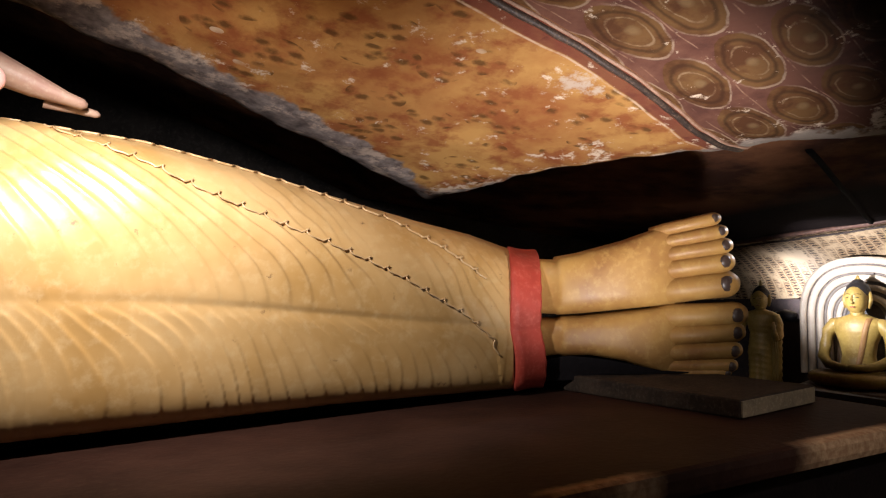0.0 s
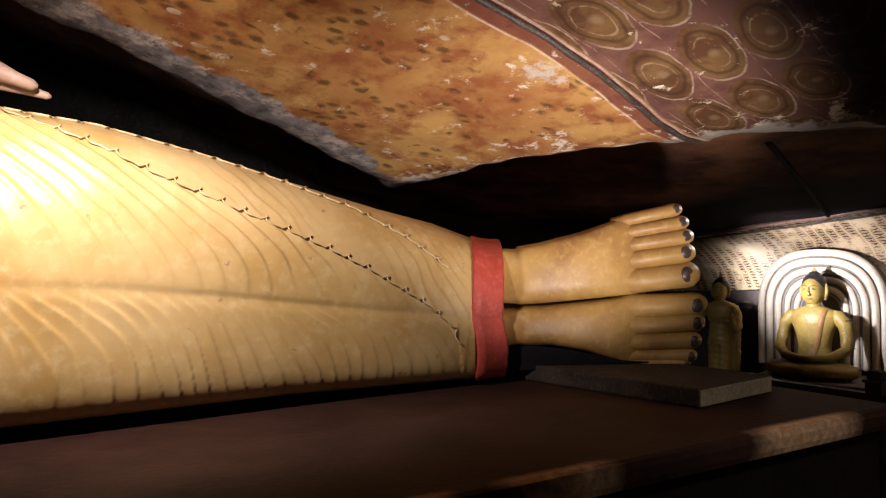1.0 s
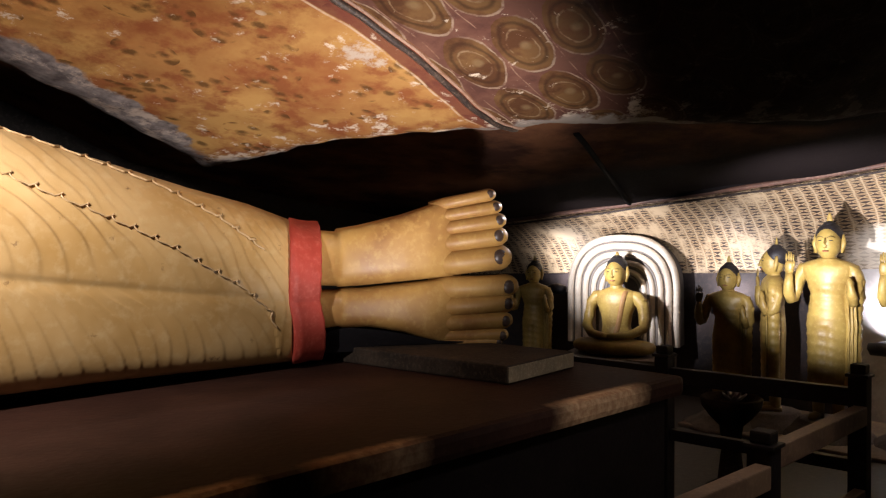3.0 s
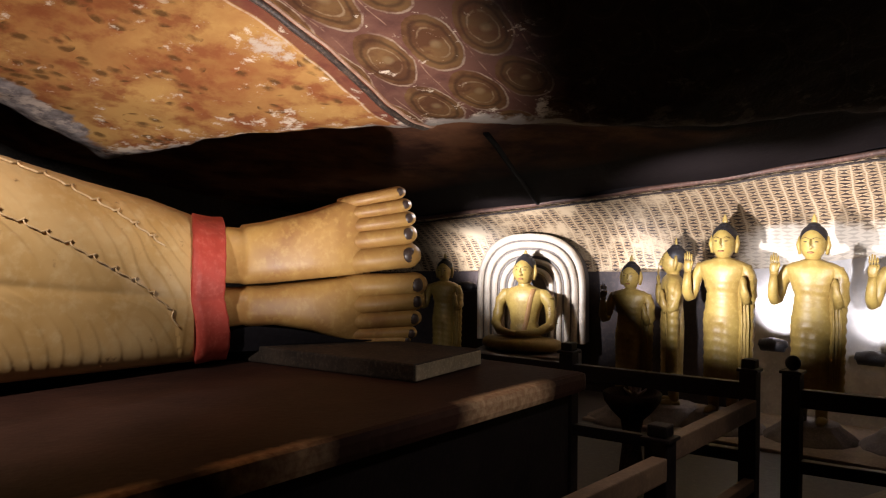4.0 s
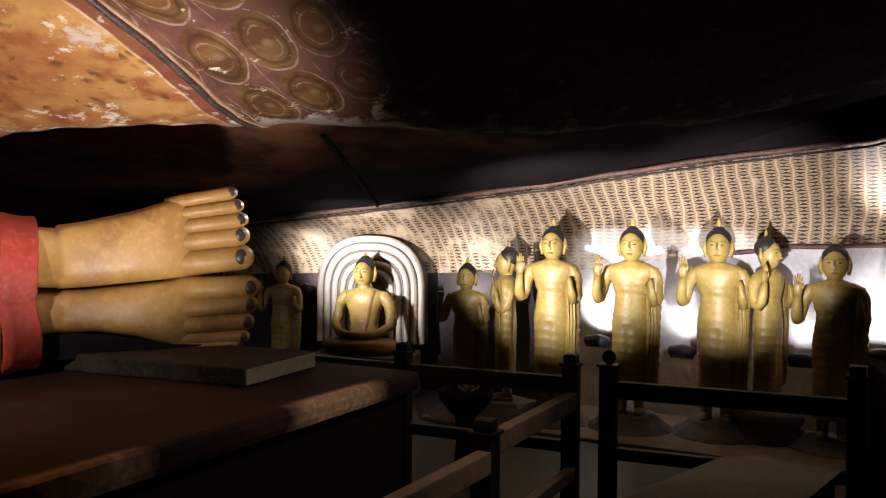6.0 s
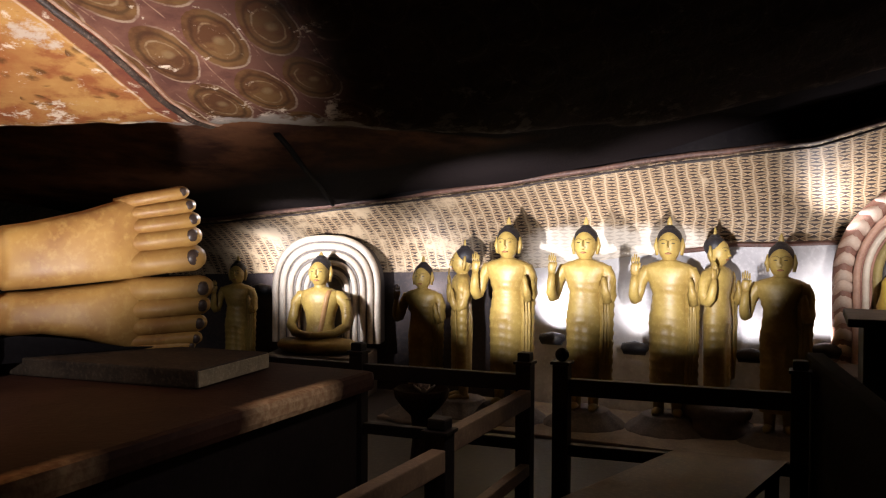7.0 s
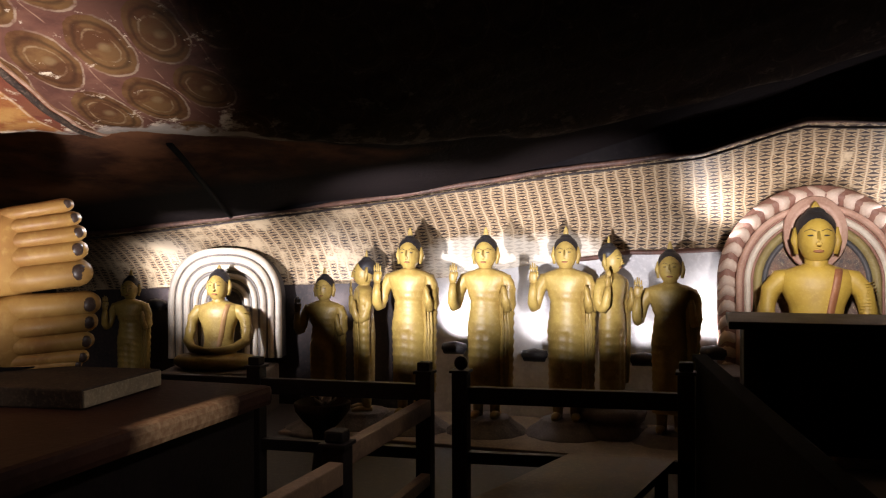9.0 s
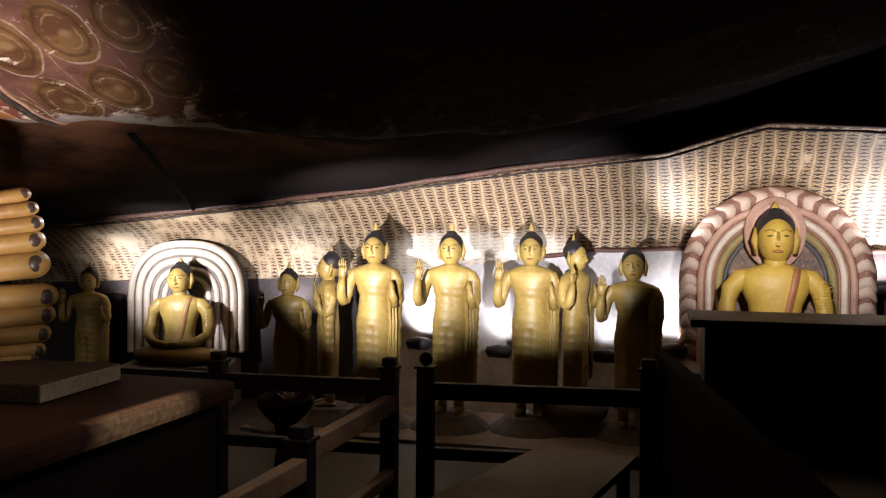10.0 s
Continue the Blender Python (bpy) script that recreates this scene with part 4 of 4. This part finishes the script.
def seated_shape(size):
    """A cross-legged robed figure about 1.1 m tall, facing -y, with a head of the given size."""
    s = Shape()
    # crossed legs
    rings = []
    for i in range(25):
        a = math.pi * i / 24
        x = -0.46 * math.cos(a)
        w = math.sin(a) ** 0.6 + 0.02
        rings.append([(x, -0.10 + 0.20 * w * math.cos(b) - 0.05 * math.cos(x * 5), 0.10 + 0.10 * w * math.sin(b)) for b in (2 * math.pi * j / 20 for j in range(20))])
    s.loft(rings, 0)
    prof = [(0.06, 0.21, 0.15), (0.2, 0.185, 0.14), (0.32, 0.158, 0.125), (0.45, 0.18, 0.13), (0.58, 0.235, 0.135), (0.65, 0.25, 0.125), (0.70, 0.21, 0.105), (0.735, 0.11, 0.08), (0.75, 0.07, 0.065)]
    rings = []
    for z in np.linspace(0.06, 0.75, 44):
        w, d = np.interp(z, [p[0] for p in prof], [p[1] for p in prof]), np.interp(z, [p[0] for p in prof], [p[2] for p in prof])
        rings.append([(w * math.cos(a), 0.02 + d * math.sin(a), z) for a in (2 * math.pi * j / 40 for j in range(40))])
    s.loft(rings, 0)
    for sx in (-1, 1):
        s.tube([(sx * 0.15, 0.02, 0.665), (sx * 0.225, 0.022, 0.640), (sx * 0.292, 0.028, 0.56), (sx * 0.325, 0.02, 0.42), (sx * 0.33, -0.04, 0.31), (sx * 0.23, -0.16, 0.245), (sx * 0.08, -0.235, 0.225), (0.0, -0.24, 0.225)],
               [0.050, 0.072, 0.070, 0.062, 0.056, 0.048, 0.04, 0.035], 0, None, 18)
    # robe across one shoulder
    strap = []
    for i in range(40):
        f = i / 39
        z = 0.715 - 0.50 * f
        x = 0.135 - 0.10 * f
        w, d = np.interp(z, [p[0] for p in prof], [p[1] for p in prof]), np.interp(z, [p[0] for p in prof], [p[2] for p in prof])
        ring = []
        for dx, dy in ((-0.030, 0.01), (-0.024, -0.007), (0.0, -0.010), (0.024, -0.007), (0.030, 0.01)):
            ring.append((x + dx, 0.02 - d * math.sqrt(max(0.05, 1 - ((x + dx) / w) ** 2)) + dy, z))
        strap.append(ring)
    s.loft(strap, 3)
    for q in range(14):
        z = 0.62 - q * 0.022
        s.tube([(0.245 + 0.002 * q, -0.022, z), (0.31 + 0.002 * q, -0.037, z - 0.005), (0.362 + 0.002 * q, 0.03, z)], [0.006] * 3, 0, None, 6)
    head(s, 0.755, size, spire=0.4)
    return s


def arch(name, label, at, bands, side, depth, square=1.0, backing=None):
    """An arched backing of nested relief bands; bands: outer radius, inner radius, thickness, material, scallops."""
    root = thing(name, label, "arch", at=at)
    for outer, inner, proud, mat, scallops, pname in bands:
        s = Shape()
        rings = []

        def cross(px, pz, nx, nz, f):
            rr = []
            for q in range(9):
                g = q / 8
                r = inner + (outer - inner) * g
                bulge = proud + 0.35 * (outer - inner) * math.sin(math.pi * g)
                if scallops:
                    bulge += 0.030 * (abs(math.sin(f * scallops * math.pi + g * 1.6)) ** 0.6 - 0.5)
                rr.append((px + nx * r, -bulge, pz + nz * r))
            rr.append((px + nx * outer, 0.0, pz + nz * outer))
            rr.append((px + nx * inner, 0.0, pz + nz * inner))
            return rr

        total = 2 * side + math.pi * outer
        steps = 420 if scallops else 150
        for i in range(steps + 1):
            q = total * i / steps
            if q < side:
                rings.append(cross(0, -side + q, -1, 0, i / steps))
            elif q > total - side:
                rings.append(cross(0, total - q - side, 1, 0, i / steps))
            else:
                a = math.pi - (q - side) / outer
                rings.append(cross(0, 0, math.copysign(abs(math.cos(a)) ** square, math.cos(a)), 1.05 * math.sin(a) ** square, i / steps))
        s.loft(rings, 0)
        s.make(pname, mat, root)
    s = Shape()
    r0 = bands[0][0]
    outline = [(-r0, -side)] + [(-r0 * math.copysign(abs(math.cos(math.pi * i / 40)) ** square, math.cos(math.pi * i / 40)), 1.05 * r0 * abs(math.sin(math.pi * i / 40)) ** square) for i in range(41)] + [(r0, -side)]
    s.loft([[(x, 0.002, z) for x, z in outline], [(x, depth, z) for x, z in outline]], 0, smooth=False)
    s.make("backing", backing or GREYPAINT, root)
    return root


# seated figure in the corner with its white nimbus
seat = seated_shape(1.16)
small = seat.make("seated_statue", [FIGURE, HAIR, LIPS, painted("brown_robe_fold", (0.36, 0.20, 0.07), (0.28, 0.14, 0.05), (0.42, 0.26, 0.1), 0.5)])
small.matrix_world = pose(6.64, 4.28, 0.43, 0, 0, -78) @ Matrix.Scale(0.87, 4)
tagged(small, "small gilded seated figure before a white arch", "statue", "seated statues")
s = Shape()
s.box((-0.5, -0.35, 0), (0.5, 0.35, 0.44), 0, None, 0.03)
ob = s.make("plinth", STONE)
ob.matrix_world = pose(6.66, 4.28, 0.0, 0, 0, -72)
tagged(ob, "brown stone plinth under the seated figure", "plinth")
arch("white_arch", "white plaster nimbus arch with grey grooved bands", pose(6.88, 4.36, 1.00, 0, 0, -72),
     [(0.56, 0.50, 0.03, CREAM, 0, "outer_band"), (0.50, 0.485, 0.0, GROOVE, 0, "groove"), (0.485, 0.425, 0.025, CREAM, 0, "band"), (0.425, 0.405, 0.0, GROOVE, 0, "groove"), (0.405, 0.35, 0.02, CREAM, 0, "band"), (0.35, 0.32, 0.0, GROOVE, 0, "groove"),
      (0.32, 0.27, 0.015, CREAM, 0, "band"), (0.27, 0.24, 0.0, GROOVE, 0, "groove"), (0.24, 0.19, 0.01, CREAM, 0, "band"), (0.19, 0.16, 0.0, GROOVE, 0, "groove")], 0.5, 0.24, 0.8)

# large seated figure in the shrine arch
large = seated_shape(1.28).make("seated_statue", [painted("yellow_plaster", (0.48, 0.32, 0.045), (0.36, 0.225, 0.035), (0.54, 0.39, 0.09), 0.52, 5.0, 0.25), HAIR, LIPS, painted("red_brown_fold", (0.30, 0.12, 0.05), (0.22, 0.08, 0.035), (0.4, 0.2, 0.08), 0.5)])
large.matrix_world = pose(6.72, -0.95, 0.62, 0, 0, -90) @ Matrix.Scale(1.10, 4)
tagged(large, "large yellow seated figure inside a petalled arch", "statue", "seated statues")
s = Shape()
s.box((-0.75, -0.4, 0), (0.75, 0.3, 0.622), 0, None, 0.03)
ob = s.make("plinth", STONE)
ob.matrix_world = pose(6.72, -0.95, 0.0, 0, 0, -90)
tagged(ob, "grey stone plinth under the large seated figure", "plinth")
# petal_band is deep rose: shadow lines between the petals put into its colour
arch("petalled_arch", "cream and rose plaster arch with carved petals", pose(7.0, -0.98, 1.28, 0, 0, -90),
     [(0.74, 0.60, 0.02, DEEPROSE, 0, "petal_band"), (0.60, 0.55, 0.06, ROSE, 0, "band"), (0.55, 0.535, 0.02, DEEPROSE, 0, "groove"), (0.535, 0.485, 0.03, CREAM, 0, "band"), (0.485, 0.465, 0.02, DEEPROSE, 0, "groove"), (0.465, 0.40, 0.01, OLIVE, 0, "band"), (0.40, 0.36, 0.0, GREYPAINT, 0, "band")], 0.75, 0.14,
     backing=painted("painted_shrine_back", (0.20, 0.10, 0.06), (0.05, 0.035, 0.035), (0.42, 0.30, 0.18), 0.6, 9.0, 0.2, 0.10, (0.45, 0.34, 0.20)))


# ---- fences ----
def post(root, x, y, top, w=0.075, knob=False):
    s = Shape()
    s.box((x - w / 2, y - w / 2, 0), (x + w / 2, y + w / 2, top - 0.06), 0, None, 0.006)
    p = s.make("post", WOOD, root)
    s = Shape()
    s.box((x - w * 0.62, y - w * 0.62, top - 0.06), (x + w * 0.62, y + w * 0.62, top - 0.045), 0, None, 0.004)
    if knob:
        s.ball((x, y, top - 0.012), (0.036, 0.036, 0.036), 0, None, 14, 8)
    else:
        s.box((x - w * 0.42, y - w * 0.42, top - 0.045), (x + w * 0.42, y + w * 0.42, top), 0, None, 0.008)
    s.make("post_cap", WOOD, p)


def rail(root, a, b, w, h, mat=None):
    """A beam from a to b whose top is at their heights."""
    s = Shape()
    a, b = Vector(a), Vector(b)
    L = (b - a).length
    s.box((0, -w / 2, -h), (L, w / 2, 0), 0, Matrix.Translation(a) @ (b - a).to_track_quat("X", "Z").to_matrix().to_4x4(), 0.006)
    return s.make("rail", mat or WOOD, root)


fence = thing("fence", "dark wooden railing with square posts before the figures", "fence")
for x, y, top, knob in ((3.93, 2.2, 0.985, False), (4.0, 1.24, 0.985, False), (3.99, 1.04, 1.0, True), (4.12, -0.06, 1.02, False)):
    post(fence, x, y, top, 0.08, knob)
rail(fence, (3.88, 3.4, 0.87), (3.93, 2.24, 0.87), 0.05, 0.085)
rail(fence, (3.93, 2.16, 0.87), (4.0, 1.28, 0.87), 0.05, 0.085)
rail(fence, (3.99, 1.0, 0.87), (4.11, -0.02, 0.87), 0.05, 0.085)
rail(fence, (3.88, 3.4, 0.54), (3.93, 2.24, 0.54), 0.05, 0.06)
rail(fence, (3.93, 2.16, 0.54), (4.0, 1.28, 0.54), 0.05, 0.06)
rail(fence, (3.99, 1.0, 0.54), (4.11, -0.02, 0.54), 0.05, 0.06)

near = thing("fence", "low brown wooden railing beside the platform", "fence")
post(near, 2.88, 1.20, 0.88, 0.09)
rail(near, (3.95, 1.22, 0.80), (2.93, 1.22, 0.80), 0.06, 0.085, BROWNWOOD)
rail(near, (2.83, 1.18, 0.77), (-1.0, 1.24, 0.80), 0.06, 0.085, BROWNWOOD)
rail(near, (3.95, 1.22, 0.42), (2.93, 1.22, 0.42), 0.05, 0.06, BROWNWOOD)
rail(near, (2.83, 1.18, 0.42), (-1.0, 1.24, 0.42), 0.05, 0.06, BROWNWOOD)
post(near, 1.0, 1.21, 0.88, 0.09)

# low table pushed against the railing
bench = thing("low_table", "low worn brown wooden table against the railing", "table")
QUAD = [(4.03, 0.49), (4.05, -0.01), (2.95, 0.23), (2.95, 0.83)]
s = Shape()
s.loft([[(x, y, z) for x, y in QUAD] for z in (0.525, 0.56)], 0, smooth=False)
s.make("tabletop", BROWNWOOD, bench)
for x, y in ((3.95, 0.44), (3.97, 0.05), (3.03, 0.27), (3.03, 0.76)):
    s = Shape()
    s.box((x - 0.03, y - 0.03, 0.0), (x + 0.03, y + 0.03, 0.526), 0, None, 0.005)
    s.make("leg", WOOD, bench)

# dark partition beside the aisle
part_root = thing("partition", "dark wooden partition with a plain top rail", "partition")
s = Shape()
ang = pose(4.2, -0.12, 0, 0, 0, math.degrees(math.atan2(-0.27, -1.76)))
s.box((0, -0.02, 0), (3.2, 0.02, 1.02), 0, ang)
s.make("panel", MATTEWOOD, part_root)
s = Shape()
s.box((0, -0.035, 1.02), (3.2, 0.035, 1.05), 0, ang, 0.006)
s.make("top_rail", MATTEWOOD, part_root)

# altar table before the large figure
table = thing("altar_table", "black altar table before the large seated figure", "table")
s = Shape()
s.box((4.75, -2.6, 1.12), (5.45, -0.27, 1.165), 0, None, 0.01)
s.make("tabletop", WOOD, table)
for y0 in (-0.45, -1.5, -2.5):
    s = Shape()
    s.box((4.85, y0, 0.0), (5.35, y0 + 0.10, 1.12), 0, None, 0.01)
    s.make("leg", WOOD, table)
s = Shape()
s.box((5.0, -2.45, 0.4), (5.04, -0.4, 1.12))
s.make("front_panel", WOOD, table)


# floodlights on the wall behind the figures
def floodlights():
    for x, y, z in FLOODS:
        root = thing("floodlight", "small dark floodlight behind the figures, pointing up", "floodlight", "floodlights", pose(x, y, z))
        s = Shape()
        s.tube([(0, -0.11, -0.01), (0, -0.10, 0.0), (0, 0.0, 0.012), (0, 0.10, 0.0), (0, 0.11, -0.01)], [0.02, 0.05, 0.06, 0.05, 0.02], 0, None, 14)
        s.make("housing", HAIR, root)
        s = Shape()
        s.box((0.0, -0.015, -0.05), (7.32 - x, 0.015, -0.03))
        s.make("bracket", HAIR, root)


floodlights()

# stone bowl behind the railing
bowl = thing("offering_bowl", "wide grey stone offering bowl on a short stem", "bowl", at=pose(4.74, 2.21, 0))
s = Shape()
prof = [(0.03, 0.14), (0.06, 0.15), (0.10, 0.08), (0.32, 0.055), (0.44, 0.07), (0.50, 0.13), (0.56, 0.175), (0.61, 0.185), (0.62, 0.17), (0.57, 0.14), (0.54, 0.05)]
s.loft([[(r * math.cos(a), r * math.sin(a), z - 0.03) for a in (2 * math.pi * j / 32 for j in range(32))] for z, r in prof], 0)
s.make("bowl_body", SLAB, bowl)
lily = thing("water_lily", "white offering flower lying in the stone bowl", "flower", at=pose(4.74, 2.19, 0.56))
for ring_no, (count, tilt, size) in enumerate(((7, 20, 0.085), (6, 42, 0.075), (4, 65, 0.06))):
    for q in range(count):
        s = Shape()
        s.loft([[(size * f, wd * size * math.cos(a), size * (0.25 * f * f) + 0.006 * math.sin(a)) for a in (2 * math.pi * j / 8 for j in range(8))] for f, wd in ((0.05, 0.08), (0.3, 0.22), (0.6, 0.26), (0.85, 0.15), (1.0, 0.02))], 0, pose(0, 0, 0.006 * ring_no, 0, -tilt, 360 * q / count + 20 * ring_no))
        s.make("petal", WHITEWASH, lily)

# ring nimbus behind the large head
s = Shape()
s.loft([[(0.0 + r * math.cos(a), -d, 1.25 * r * math.sin(a)) for a in (2 * math.pi * j / 48 for j in range(48))] for r, d in ((0.15, 0.0), (0.15, 0.05), (0.165, 0.065), (0.19, 0.06), (0.20, 0.04), (0.225, 0.045), (0.235, 0.0))], 0)
ob = s.make("head_nimbus", ROSE)
ob.matrix_world = pose(6.93, -0.965, 1.68, 0, 0, -90)
tagged(ob, "rose plaster ring nimbus behind the large head", "nimbus")


# carved petals round the big arch
def arch_petals():
    root = next(o for o in scene.collection.objects if o.name == "petalled_arch")
    s = Shape()
    rings = []
    for f, w, lift in ((0.0, 0.032, 0.02), (0.12, 0.043, 0.045), (0.35, 0.051, 0.066), (0.6, 0.054, 0.072), (0.82, 0.046, 0.060), (0.95, 0.026, 0.038), (1.0, 0.006, 0.02)):
        bend = 0.055 * math.sin(f * 4.2) * f
        rings.append([(bend + w * math.cos(a), -0.015 - lift * 0.5 - 0.6 * w * math.sin(a), 0.142 * f) for a in (2 * math.pi * j / 12 for j in range(12))])
    s.loft(rings, 0)
    first = s.make("petal", painted("pinkish_cream_paint", (0.68, 0.53, 0.43), (0.54, 0.37, 0.29), (0.78, 0.68, 0.58), 0.55, 7.0, 0.2), root)
    r, side, count = 0.60, 0.70, 0
    for sign in (-1, 1):
        spots = [(sign * r, -side + 0.125 * i, 90 * sign) for i in range(6)]
        spots += [(sign * r * math.sin(math.radians(90 - t)), 1.05 * r * math.cos(math.radians(90 - t)), sign * (90 - t)) for t in [11.25 * i for i in range(9)]]
        for x, z, turn in spots:
            if sign > 0 and abs(x) < 0.03:
                continue
            ob = first if count == 0 else new("petal", first.data)
            ob.parent = root
            ob.matrix_local = pose(x, 0, z, 0, turn, 0) @ Matrix.Diagonal((-sign, 1, 1, 1))
            count += 1


arch_petals()
